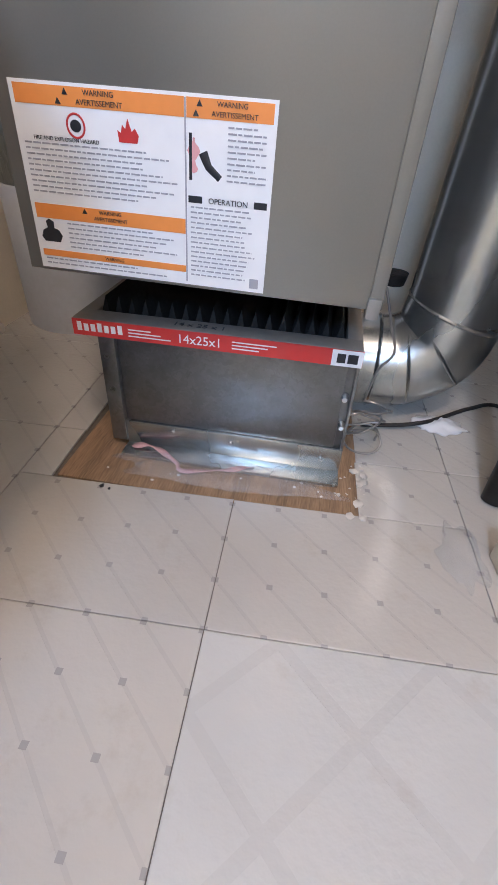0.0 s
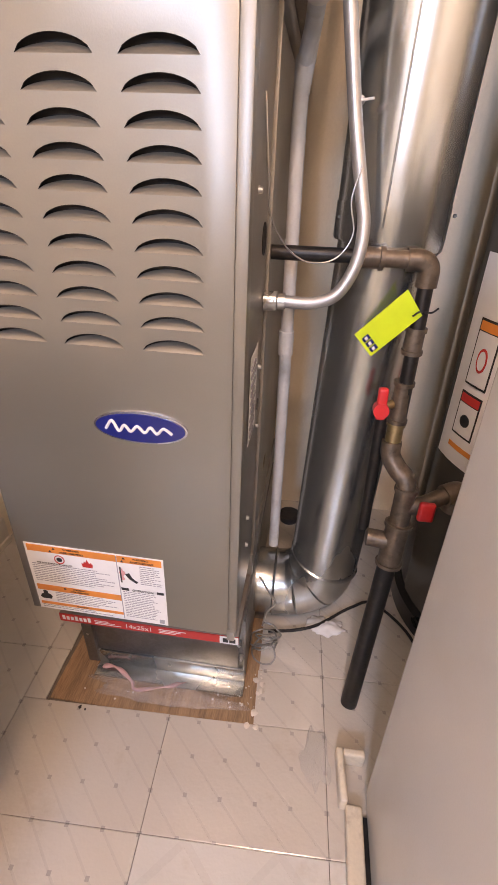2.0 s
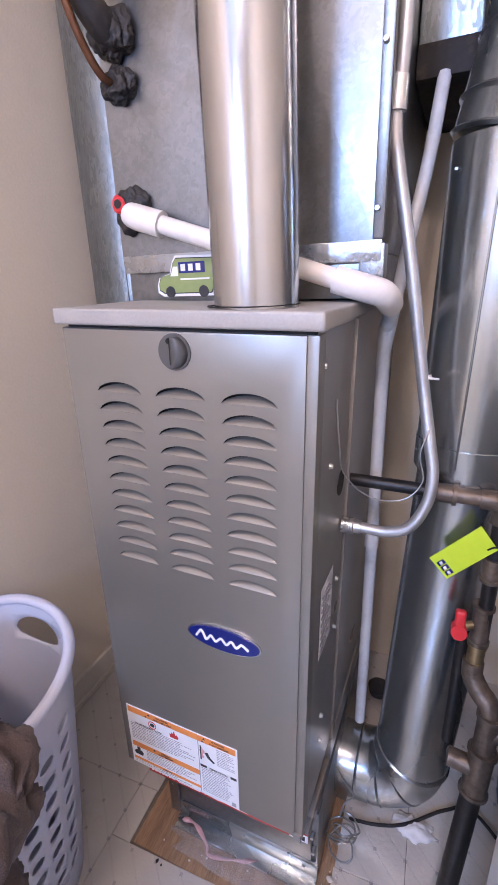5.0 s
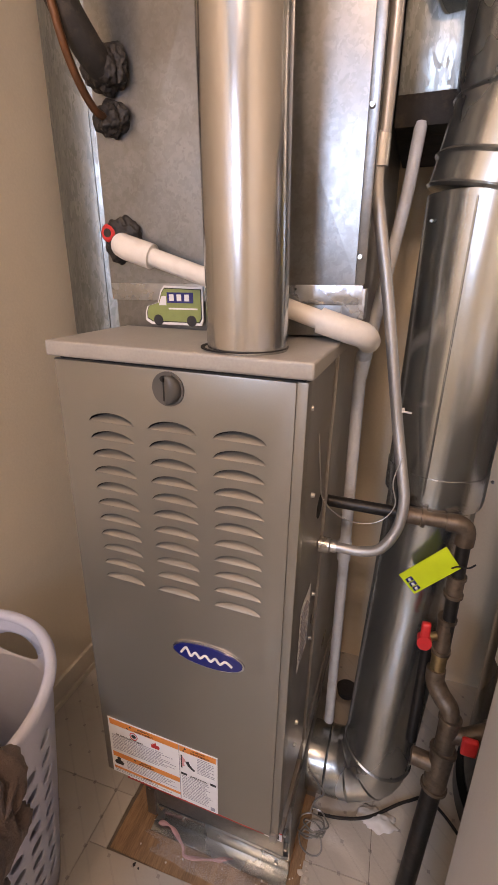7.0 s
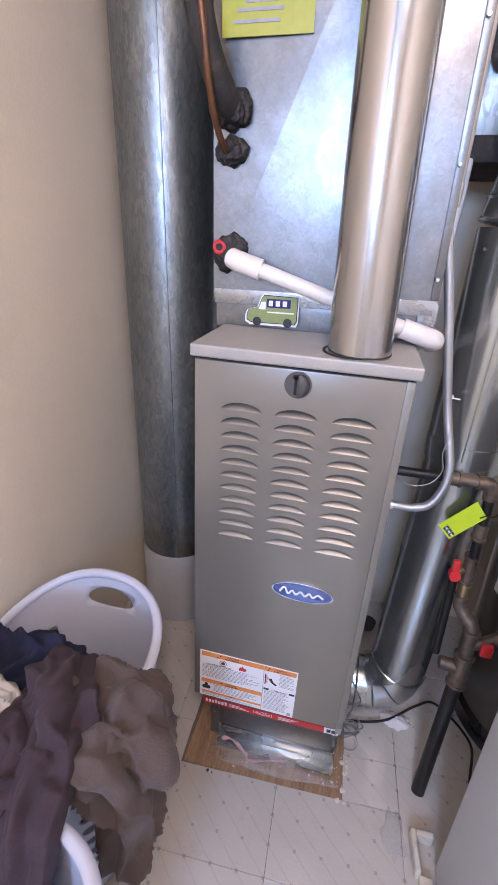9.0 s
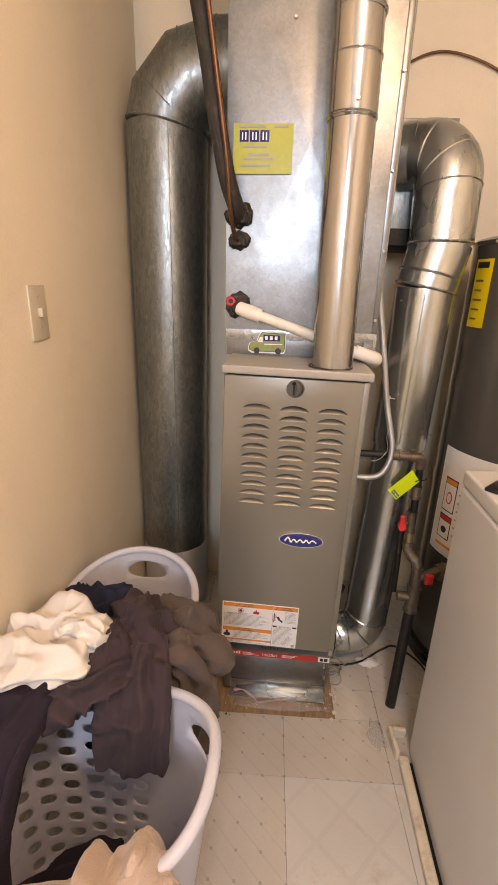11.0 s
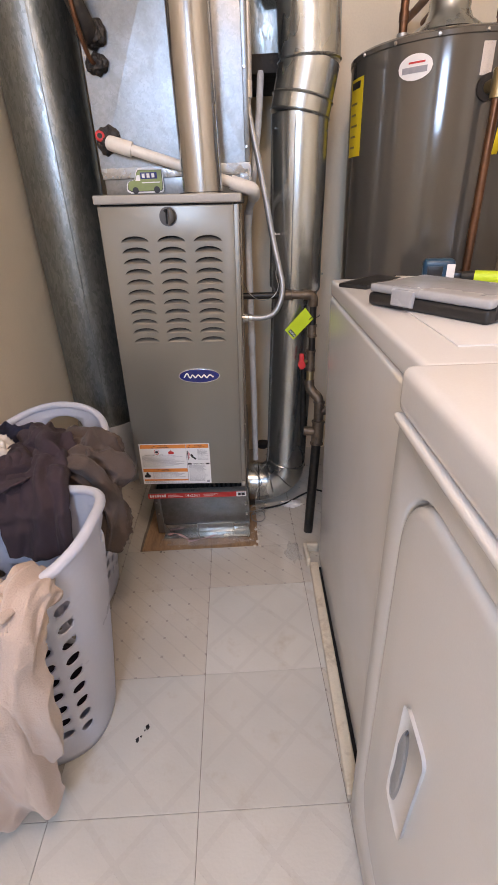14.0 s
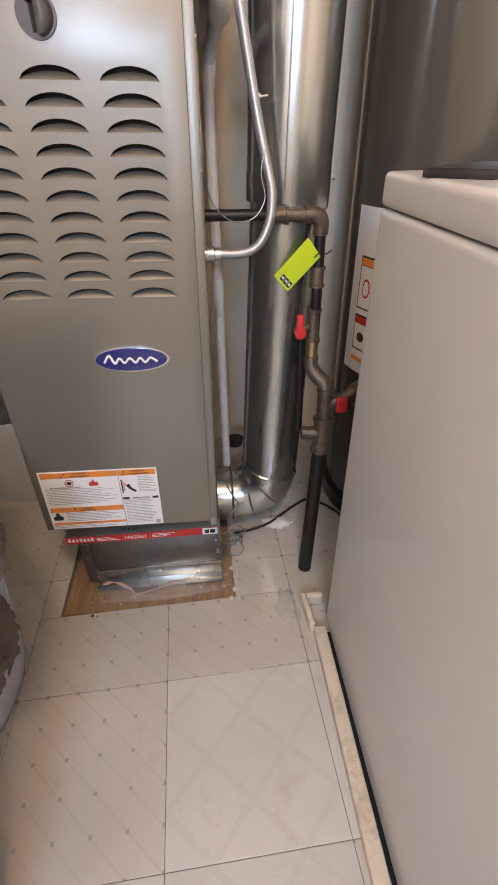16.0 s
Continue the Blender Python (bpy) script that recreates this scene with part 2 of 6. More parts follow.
M["cream_cloth"] = surface("cream_fleece", (0.56, 0.435, 0.365), 0.95, scale=9, fine=260, vary=0.07, bump=0.9, bump_scale=330, sheen=0.4)
M["brown_cloth"] = surface("brown_fleece", (0.095, 0.068, 0.058), 0.95, scale=9, fine=300, vary=0.16, bump=0.8, bump_scale=380, sheen=0.12)
M["plum_cloth"] = surface("plum_jersey", (0.045, 0.028, 0.036), 0.9, scale=8, fine=320, vary=0.15, bump=0.6, bump_scale=420, sheen=0.04)
M["black_cloth"] = surface("blackish_purple_cloth", (0.016, 0.009, 0.020), 0.92, scale=8, fine=320, vary=0.2, bump=0.6, bump_scale=420)
M["navy_cloth"] = surface("navy_dotted_cloth", (0.011, 0.014, 0.040), 0.9, scale=9, fine=120, vary=0.35, bump=0.6, bump_scale=420)
M["white_cloth"] = surface("white_cotton", (0.78, 0.74, 0.70), 0.9, scale=8, fine=300, vary=0.04, bump=0.6, bump_scale=420)
M["plywood"] = surface("bare_plywood", (0.34, 0.21, 0.115), 0.7, scale=5, fine=60, vary=0.5, bump=0.5, stretch=(9, 0.8, 1), dirt=(0.14, 0.085, 0.055), dirt_amount=0.5)
M["cardboard"] = surface("grey_cardboard", (0.25, 0.22, 0.19), 0.85, vary=0.12, bump=0.15)
# dusty filter pleats; also colours the painted shade strip by the washer
M["pleat_and_gap_shade"] = surface("dusty_filter_and_gap_shade", (0.02, 0.018, 0.016), 0.95, scale=30, vary=0.5, bump=0.5)
M["wood_trim"] = surface("cream_wood_strip", (0.74, 0.66, 0.53), 0.5, scale=14, fine=200, vary=0.08, bump=0.15, dirt=(0.3, 0.2, 0.12), dirt_amount=0.5)
M["switch"] = surface("almond_plastic", (0.62, 0.55, 0.42), 0.35, vary=0.04, bump=0.03)
M["debris"] = surface("plaster_crumbs", (0.7, 0.64, 0.56), 0.9, vary=0.15, bump=0.3)
M["tape_pink"] = surface("pink_ribbon", (0.62, 0.36, 0.36), 0.5, vary=0.1, bump=0.05)
M["adhesive"] = surface("tile_gap_grime", (0.18, 0.15, 0.12), 0.9, vary=0.3, bump=0.3)
M["film"] = surface("clear_plastic_film", (0.8, 0.79, 0.77), 0.25, vary=0.03, bump=0.3, bump_scale=60)
M["film"].node_tree.nodes["Principled BSDF"].inputs["Alpha"].default_value = 0.10
M["glass"] = node_mat("window_glass")[0]
M["glass"].node_tree.nodes["Principled BSDF"].inputs["Transmission Weight"].default_value = 1.0
M["glass"].node_tree.nodes["Principled BSDF"].inputs["Roughness"].default_value = 0.0


def vinyl(name, base, marks):
    """Glossy vinyl floor tile, softly stained, with an orange-peel skin. marks adds the printed pattern to a factor socket."""
    m, n, l, p = node_mat(name)
    tc = n.new("ShaderNodeTexCoord")
    xyz = n.new("ShaderNodeSeparateXYZ")
    l.new(tc.outputs["Object"], xyz.inputs[0])

    def calc(op, a, b=None, c=None):
        q = n.new("ShaderNodeMath")
        q.operation = op
        for s, v in zip(q.inputs, (a, b, c)):
            if v is not None:
                if isinstance(v, (int, float)):
                    s.default_value = v
                else:
                    l.new(v, s)
        return q.outputs[0]

    fac = marks(calc, xyz.outputs[0], xyz.outputs[1])
    big = n.new("ShaderNodeTexNoise")
    big.inputs["Scale"].default_value, big.inputs["Detail"].default_value = 4, 7
    geo = n.new("ShaderNodeNewGeometry")
    l.new(geo.outputs["Position"], big.inputs["Vector"])
    ramp = n.new("ShaderNodeValToRGB")
    b = Vector(base)
    ramp.color_ramp.elements[0].position, ramp.color_ramp.elements[1].position = 0.3, 0.7
    ramp.color_ramp.elements[0].color, ramp.color_ramp.elements[1].color = (*(b * 0.9), 1), (*(b * 1.04), 1)
    l.new(big.outputs[0], ramp.inputs[0])
    info, hsv, rng = n.new("ShaderNodeObjectInfo"), n.new("ShaderNodeHueSaturation"), n.new("ShaderNodeMapRange")
    rng.inputs["To Min"].default_value, rng.inputs["To Max"].default_value = 0.94, 1.04
    l.new(info.outputs["Random"], rng.inputs["Value"])
    l.new(rng.outputs[0], hsv.inputs["Value"])
    l.new(ramp.outputs[0], hsv.inputs["Color"])
    mix = n.new("ShaderNodeMix")
    mix.data_type = "RGBA"
    l.new(fac, mix.inputs["Factor"])
    l.new(hsv.outputs[0], mix.inputs["A"])
    mix.inputs["B"].default_value = (0.36, 0.33, 0.31, 1)
    # scattered dirt
    dirt = n.new("ShaderNodeTexNoise")
    dirt.inputs["Scale"].default_value, dirt.inputs["Detail"].default_value, dirt.inputs["Roughness"].default_value = 9, 9, 0.7
    l.new(geo.outputs["Position"], dirt.inputs["Vector"])
    cut = n.new("ShaderNodeValToRGB")
    cut.color_ramp.elements[0].position, cut.color_ramp.elements[1].position = 0.56, 0.8
    cut.color_ramp.elements[0].color, cut.color_ramp.elements[1].color = (0, 0, 0, 1), (0.6, 0.6, 0.6, 1)
    l.new(dirt.outputs[0], cut.inputs[0])
    mix2 = n.new("ShaderNodeMix")
    mix2.data_type = "RGBA"
    l.new(cut.outputs[0], mix2.inputs["Factor"])
    l.new(mix.outputs["Result"], mix2.inputs["A"])
    mix2.inputs["B"].default_value = (0.42, 0.34, 0.25, 1)
    l.new(mix2.outputs["Result"], p.inputs["Base Color"])
    rr = n.new("ShaderNodeMapRange")
    rr.inputs["From Min"].default_value, rr.inputs["From Max"].default_value = 0.3, 0.7
    rr.inputs["To Min"].default_value, rr.inputs["To Max"].default_value = 0.08, 0.22
    l.new(big.outputs[0], rr.inputs["Value"])
    l.new(rr.outputs[0], p.inputs["Roughness"])
    peel = n.new("ShaderNodeTexNoise")
    peel.inputs["Scale"].default_value, peel.inputs["Detail"].default_value = 130, 2
    l.new(geo.outputs["Position"], peel.inputs["Vector"])
    bump = n.new("ShaderNodeBump")
    bump.inputs["Strength"].default_value, bump.inputs["Distance"].default_value = 0.22, 0.002
    l.new(peel.outputs[0], bump.inputs["Height"])
    groove = n.new("ShaderNodeBump")
    groove.invert = True
    groove.inputs["Strength"].default_value, groove.inputs["Distance"].default_value = 0.7, 0.0016
    l.new(fac, groove.inputs["Height"])
    l.new(bump.outputs[0], groove.inputs["Normal"])
    l.new(groove.outputs[0], p.inputs["Normal"])
    p.inputs["Coat Weight"].default_value, p.inputs["Coat Roughness"].default_value = 0.5, 0.07
    l.new(groove.outputs[0], p.inputs["Coat Normal"])
    return m


def dots_and_lines(calc, x, y):
    g = 0.062
    fx = calc("SUBTRACT", calc("FRACT", calc("DIVIDE", calc("ADD", x, 10 * g + 0.031), g)), 0.5)
    fy = calc("SUBTRACT", calc("FRACT", calc("DIVIDE", calc("ADD", y, 10 * g + 0.031), g)), 0.5)
    dot = calc("LESS_THAN", calc("MAXIMUM", calc("ABSOLUTE", fx), calc("ABSOLUTE", fy)), 0.055)
    s = calc("SUBTRACT", calc("FRACT", calc("DIVIDE", calc("ADD", calc("ADD", x, y), 20 * g + 0.031), g)), 0.5)
    line = calc("LESS_THAN", calc("ABSOLUTE", s), 0.045)
    return calc("MAXIMUM", calc("MULTIPLY", dot, 0.75), calc("MULTIPLY", line, 0.15))


def diamonds(calc, x, y):
    g = 0.155
    s = calc("SUBTRACT", calc("FRACT", calc("DIVIDE", calc("ADD", calc("ADD", x, y), 20 * g), g)), 0.5)
    d = calc("SUBTRACT", calc("FRACT", calc("DIVIDE", calc("ADD", calc("SUBTRACT", x, y), 20 * g), g)), 0.5)
    w = 0.055
    return calc("MULTIPLY", calc("MAXIMUM", calc("LESS_THAN", calc("ABSOLUTE", s), w), calc("LESS_THAN", calc("ABSOLUTE", d), w)), 0.10)


M["tile_dots"] = vinyl("vinyl_tile_dotted", (0.62, 0.575, 0.51), dots_and_lines)
M["tile_diamond"] = vinyl("vinyl_tile_diamond", (0.645, 0.63, 0.59), diamonds)


# ---- mesh helpers ----
def add_box(bm, x0, x1, y0, y1, z0, z1, bevel=0.0, seg=2):
    made = bmesh.ops.create_cube(bm, size=1.0)["verts"]
    for v in made:
        v.co = Vector(((x0 + x1) / 2 + v.co.x * (x1 - x0), (y0 + y1) / 2 + v.co.y * (y1 - y0), (z0 + z1) / 2 + v.co.z * (z1 - z0)))
    if bevel:
        edges = list({e for v in made for e in v.link_edges})
        bmesh.ops.bevel(bm, geom=edges, offset=bevel, segments=seg, affect="EDGES", profile=0.6)
    return bm


def box(*a, **k):
    return add_box(bmesh.new(), *a, **k)


def smooth_points(pts, steps=8):
    """A Catmull-Rom line through the points."""
    p = [Vector(q) for q in pts]
    p = [p[0] * 2 - p[1]] + p + [p[-1] * 2 - p[-2]]
    out = []
    for i in range(1, len(p) - 2):
        for k in range(steps):
            t = k / steps
            out.append(0.5 * (2 * p[i] + (p[i + 1] - p[i - 1]) * t + (2 * p[i - 1] - 5 * p[i] + 4 * p[i + 1] - p[i + 2]) * t * t
                              + (3 * p[i] - p[i - 1] - 3 * p[i + 1] + p[i + 2]) * t ** 3))
    return out + [p[-2]]


def add_tube(bm, pts, r, n=20, cap=True):
    """A round tube along the points; r is one radius or one per point."""
    pts = [Vector(q) for q in pts]
    rs = r if isinstance(r, (list, tuple)) else [r] * len(pts)
    up = None
    rings = []
    for i, q in enumerate(pts):
        d = (pts[min(i + 1, len(pts) - 1)] - pts[max(i - 1, 0)])
        d = d.normalized() if d.length > 1e-9 else Vector((0, 0, 1))
        if up is None:
            up = d.orthogonal().normalized()
        up = (up - d * up.dot(d)).normalized()
        side = d.cross(up)
        rings.append([bm.verts.new(q + rs[i] * (math.cos(a) * up + math.sin(a) * side)) for a in (2 * math.pi * k / n for k in range(n))])
    for a, b in zip(rings, rings[1:]):
        for k in range(n):
            bm.faces.new((a[k], a[(k + 1) % n], b[(k + 1) % n], b[k]))
    if cap:
        bm.faces.new(rings[0][::-1])
        bm.faces.new(rings[-1])
    return bm


def tube(*a, **k):
    return add_tube(bmesh.new(), *a, **k)


def add_lathe(bm, profile, centre, n=40):
    """Turns (radius, z) pairs round an upright axis at centre."""
    cx, cy, cz = centre
    rings = []
    for r, z in profile:
        if r < 1e-6:
            rings.append([bm.verts.new((cx, cy, cz + z))])
        else:
            rings.append([bm.verts.new((cx + r * math.cos(2 * math.pi * k / n), cy + r * math.sin(2 * math.pi * k / n), cz + z)) for k in range(n)])
    for a, b in zip(rings, rings[1:]):
        for k in range(n):
            quad = [a[k % len(a)], a[(k + 1) % len(a)], b[(k + 1) % len(b)], b[k % len(b)]]
            quad = list(dict.fromkeys(quad))
            if len(quad) > 2:
                bm.faces.new(quad)
    return bm


def lathe(*a, **k):
    return add_lathe(bmesh.new(), *a, **k)


def to_mesh(name, bm, material, sharp=38):
    bmesh.ops.recalc_face_normals(bm, faces=bm.faces)
    me = bpy.data.meshes.new(name)
    for f in bm.faces:
        f.smooth = True
    bm.to_mesh(me)
    bm.free()
    me.set_sharp_from_angle(angle=radians(sharp))
    me.materials.append(material)
    return me


def top_of(ob):
    while ob.parent:
        ob = ob.parent
    return ob


def thing(name, loc, label, category, group="", kind=""):
    ob = tagged(new(name), label, category, group, kind)
    ob.location = loc
    ob.empty_display_size = 0.05
    return ob


def part(name, bm, material, parent, label="", sharp=38):
    """Links a bmesh, drawn in world places, as one mesh under a thing or a part."""
    root = top_of(parent)
    bmesh.ops.translate(bm, verts=bm.verts, vec=-root.location)
    ob = new(name, to_mesh(name, bm, material, sharp))
    ob.parent = parent
    if label:
        ob["label"] = label
    return ob


def lone(name, bm, material, label, category, base=None, group="", kind="", sharp=38):
    """A thing that is one mesh, its origin at its base."""
    if base is None:
        xs = [v.co for v in bm.verts]
        base = Vector((sum(v.x for v in xs) / len(xs), sum(v.y for v in xs) / len(xs), min(v.z for v in xs)))
    bmesh.ops.translate(bm, verts=bm.verts, vec=-Vector(base))
    ob = new(name, to_mesh(name, bm, material, sharp))
    ob.location = base
    return tagged(ob, label, category, group, kind)


def text_mesh(words, size, depth=0.0002):
    cu = bpy.data.curves.new("words", "FONT")
    cu.body, cu.size, cu.extrude = words, size, depth
    cu.align_x, cu.align_y = "CENTER", "CENTER"
    tmp = new("words", cu)
    bpy.context.view_layer.update()
    me = bpy.data.meshes.new_from_object(tmp.evaluated_get(bpy.context.evaluated_depsgraph_get()))
    bpy.data.objects.remove(tmp)
    bpy.data.curves.remove(cu)
    return me


def words(name, text, size, m, material, parent):
    """Raised print, placed by the pose m (its x along the line, y up)."""
    me = text_mesh(text, size)
    me.transform(Matrix.Translation(-top_of(parent).location) @ m)
    me.materials.clear()
    me.materials.append(material)
    ob = new(name, me)
    ob.parent = parent
    return ob


def ellipse_plate(bm, cx, cz, rx, rz, y0, y1, n=40):
    a = [(cx + rx * math.cos(2 * math.pi * k / n), cz + rz * math.sin(2 * math.pi * k / n)) for k in range(n)]
    return add_plate(bm, a, y0, y1)


def add_plate(bm, outline, y0, y1):
    """A flat plate in the plane of x and z, from depth y0 (front) to y1."""
    f = [bm.verts.new((x, y0, z)) for x, z in outline]
    b = [bm.verts.new((x, y1, z)) for x, z in outline]
    bm.faces.new(f)
    bm.faces.new(b[::-1])
    k = len(f)
    for i in range(k):
        bm.faces.new((f[i], b[i], b[(i + 1) % k], f[(i + 1) % k]))
    return bm


# ---- the room ----
WX, EX, NY, SY, CEIL = -0.705, 1.14, 1.13, -2.4, 2.42
tagged(lone("wall_west", box(WX - 0.1, WX, SY, NY, 0, CEIL), M["wall"], "beige painted wall beside the furnace", "wall", kind="structure"))
lone("wall_north", box(WX - 0.1, EX + 0.1, NY, NY + 0.1, 0, CEIL), M["wall"], "beige painted wall behind the furnace and heater", "wall", kind="structure")
lone("wall_east", box(EX, EX + 0.1, SY, NY, 0, CEIL), M["wall"], "beige painted wall behind the washer", "wall", kind="structure")
wall_s = bmesh.new()
for q in ((WX - 0.1, -0.43, 0, CEIL), (0.05, EX + 0.1, 0, CEIL), (-0.43, 0.05, 0, 1.57), (-0.43, 0.05, 2.03, CEIL)):
    add_box(wall_s, q[0], q[1], SY - 0.1, SY, q[2], q[3])
lone("wall_south", wall_s, M["wall"], "beige painted wall with a window opening", "wall", kind="structure")
lone("ceiling", box(WX - 0.1, EX + 0.1, SY - 0.1, NY + 0.1, CEIL, CEIL + 0.1), M["ceiling"], "off-white painted ceiling", "ceiling", kind="structure")
lone("floor", box(WX - 0.1, EX + 0.1, SY - 0.1, NY + 0.1, -0.1, -0.0045), M["adhesive"], "grimy floor bed under the vinyl tiles", "floor", kind="structure")
win = thing("window_1", (-0.19, SY, 1.57), "small white framed window letting in cool daylight", "window", kind="structure")
fr = bmesh.new()
for q in ((-0.43, -0.40, 1.57, 2.03), (0.02, 0.05, 1.57, 2.03), (-0.40, 0.02, 1.57, 1.60), (-0.40, 0.02, 2.00, 2.03), (-0.40, 0.02, 1.79, 1.81)):
    add_box(fr, q[0], q[1], SY - 0.07, SY - 0.03, q[2], q[3], 0.004)
part("window_frame", fr, M["trim"], win)
pane = part("pane", box(-0.40, 0.02, SY - 0.054, SY - 0.05, 1.60, 2.00), M["glass"], win)
pane.visible_shadow = False
bb = box(WX, WX + 0.012, -2.4, 0.80, 0.0, 0.085, 0.003)
add_box(bb, WX, WX + 0.018, -2.4, 0.80, 0.0, 0.02, 0.005)
lone("baseboard", bb, M["trim"], "cream painted baseboard along the wall", "baseboard", kind="structure")
lamp = thing("ceiling_light", (0.22, -0.85, 2.3), "round flush ceiling lamp with a metal ring", "ceiling light")
part("mounting_ring", lathe([(0.0, 0.12), (0.13, 0.12), (0.135, 0.1), (0.12, 0.085), (0.0, 0.085)], (0.22, -0.85, 2.3)), M["trim"], lamp)

# ---- furnace ----
FY = 0.37          # its front
FX0, FX1 = -0.297, 0.0595
FZ0, FZ1 = 0.283, 1.142
furnace = thing("furnace", (-0.109, 0.70, FZ0), "tall taupe gas furnace with louvred front on a sheet-metal base", "furnace")
cab = bmesh.new()
add_box(cab, FX0 + 0.004, FX1 - 0.002, FY + 0.012, 1.06, FZ0, FZ1 - 0.022, 0.003)
part("cabinet", cab, M["furnace_side"], furnace, "grey sheet-metal cabinet")
# front panel, its louvre openings cut through
LW, LH, LD = 0.0365, 0.0145, 0.0105
LOUVRES = [(cx, 1.0335 - 0.0263 * row) for row in range(11) for cx in (-0.2115, -0.117, -0.022)]
ARC = [(-1 + 2 * i / 16) for i in range(17)]
door = bmesh.new()
PX, QX, PZ, QZ = FX0, FX1 - 0.012, FZ0 + 0.004, 1.117
rims = []
for d, y in ((0.0, FY + 0.011), (0.0, FY + 0.004), (0.0012, FY + 0.0012), (0.004, FY)):
    rims.append([door.verts.new((x, y, z)) for x, z in ((PX + d, PZ + d), (QX - d, PZ + d), (QX - d, QZ - d), (PX + d, QZ - d))])
for a, b in zip(rims, rims[1:]):
    for k in range(4):
        door.faces.new((a[k], a[(k + 1) % 4], b[(k + 1) % 4], b[k]))
edges = [door.edges.get((rims[-1][k], rims[-1][(k + 1) % 4])) for k in range(4)]
for cx, cz in LOUVRES:
    ring = [door.verts.new((cx + u * LW, FY, cz + LH * max(0.0, 1 - u * u) ** 0.62)) for u in ARC]
    ring += [door.verts.new((cx + u * LW, FY, cz)) for u in (0.5, 0.0, -0.5)]
    edges += [door.edges.new((ring[k], ring[(k + 1) % len(ring)])) for k in range(len(ring))]
bmesh.ops.triangle_fill(door, use_beauty=True, use_dissolve=False, edges=edges)
door_ob = part("front_panel", door, M["furnace"], furnace, "taupe enamelled front panel")
# a flat black sheet paints the shade seen through the louvre openings
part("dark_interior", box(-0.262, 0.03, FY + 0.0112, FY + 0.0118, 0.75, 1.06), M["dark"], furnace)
scoop = bmesh.new()
K = 5
grid = []
for k in range(K + 1):
    v = k / K
    grid.append([scoop.verts.new((u * LW, 0.0002 + LD * max(0.0, 1 - u * u) ** 0.6 * v ** 1.25, v * 0.66 * LH * max(0.0, 1 - u * u) ** 0.62)) for u in ARC])
for a, b in zip(grid, grid[1:]):
    for i in range(16):
        scoop.faces.new((a[i], a[i + 1], b[i + 1], b[i]))
bmesh.ops.remove_doubles(scoop, verts=scoop.verts, dist=0.00003)
scoop_me = to_mesh("louver", scoop, M["furnace"], 60)
for cx, cz in LOUVRES:
    lo = new("louver", scoop_me)
    lo.parent = door_ob
    lo.location = Vector((cx, FY, cz)) - furnace.location

part("corner_strip", box(FX1 - 0.0128, FX1 + 0.001, FY + 0.0025, FY + 0.03, FZ0 + 0.004, 1.117, 0.002), M["furnace"], furnace)
part("top_cap", box(FX0 - 0.006, FX1 + 0.008, FY - 0.006, 1.06, 1.121, FZ1, 0.004, 3), M["lid"], furnace, "overhanging taupe lid")
# black bar painting the shadow line under the lid
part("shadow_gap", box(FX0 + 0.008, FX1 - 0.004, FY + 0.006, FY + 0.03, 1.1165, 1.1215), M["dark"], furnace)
part("corner_clip", box(FX1 - 0.014, FX1 - 0.001, FY - 0.003, FY + 0.02, FZ0 - 0.004, FZ0 + 0.016, 0.002), M["furnace_side"], furnace)

# round latch
kn = bmesh.new()
KX, KZ = -0.119, 1.092
for r0, ya, yb in ((0.0225, FY - 0.002, FY + 0.004),):
    ellipse_plate(kn, KX, KZ, r0, r0, ya, yb)
knob = part("latch_plate", kn, M["latch"], furnace, "dark round latch with a slot")
# slot drawn as raised black shapes, its shade put into the colour
part("latch_slot", add_box(ellipse_plate(bmesh.new(), KX - 0.004, KZ + 0.013, 0.0062, 0.0042, FY - 0.0035, FY), KX - 0.0062, KX - 0.0018, FY - 0.0035, FY, KZ - 0.016, KZ + 0.014), M["dark"], knob)
grip = bmesh.new()
for k in range(13):
    a = radians(-72 + 12 * k)
    made = [grip.verts.new((KX + 0.001 + 0.0185 * math.cos(a) * w, FY - h, KZ + 0.0195 * math.sin(a))) for w, h in ((0.0, 0.0115), (0.6, 0.0095), (1.0, 0.002))]
    if k:
        for i in range(2):
            grip.faces.new((last[i], last[i + 1], made[i + 1], made[i]))
    last = made
gp = part("latch_grip", grip, M["latch"], knob, sharp=70)
gp.modifiers.new("thick", "SOLIDIFY").thickness = 0.002

# oval badge, its brand drawn as plain white strokes
BX, BZ = -0.0692, 0.669
badge = part("badge", ellipse_plate(bmesh.new(), BX, BZ, 0.0615, 0.0225, FY - 0.003, FY + 0.001), M["silver"], furnace, "oval blue badge with a silver rim")
part("badge_field", ellipse_plate(bmesh.new(), BX, BZ, 0.0585, 0.0198, FY - 0.0042, FY - 0.001), M["blue"], badge)
script = bmesh.new()
add_tube(script, smooth_points([(BX - 0.045, FY - 0.0046, BZ - 0.004), (BX - 0.036, FY - 0.0046, BZ + 0.008), (BX - 0.028, FY - 0.0046, BZ - 0.006), (BX - 0.020, FY - 0.0046, BZ + 0.003), (BX - 0.012, FY - 0.0046, BZ - 0.005), (BX - 0.003, FY - 0.0046, BZ + 0.003),
                                (BX + 0.006, FY - 0.0046, BZ - 0.005), (BX + 0.014, FY - 0.0046, BZ + 0.003), (BX + 0.022, FY - 0.0046, BZ - 0.005), (BX + 0.031, FY - 0.0046, BZ + 0.003), (BX + 0.042, FY - 0.0046, BZ - 0.004)], 6), 0.0021, 6)
part("script_mark", script, M["white_print"], badge)

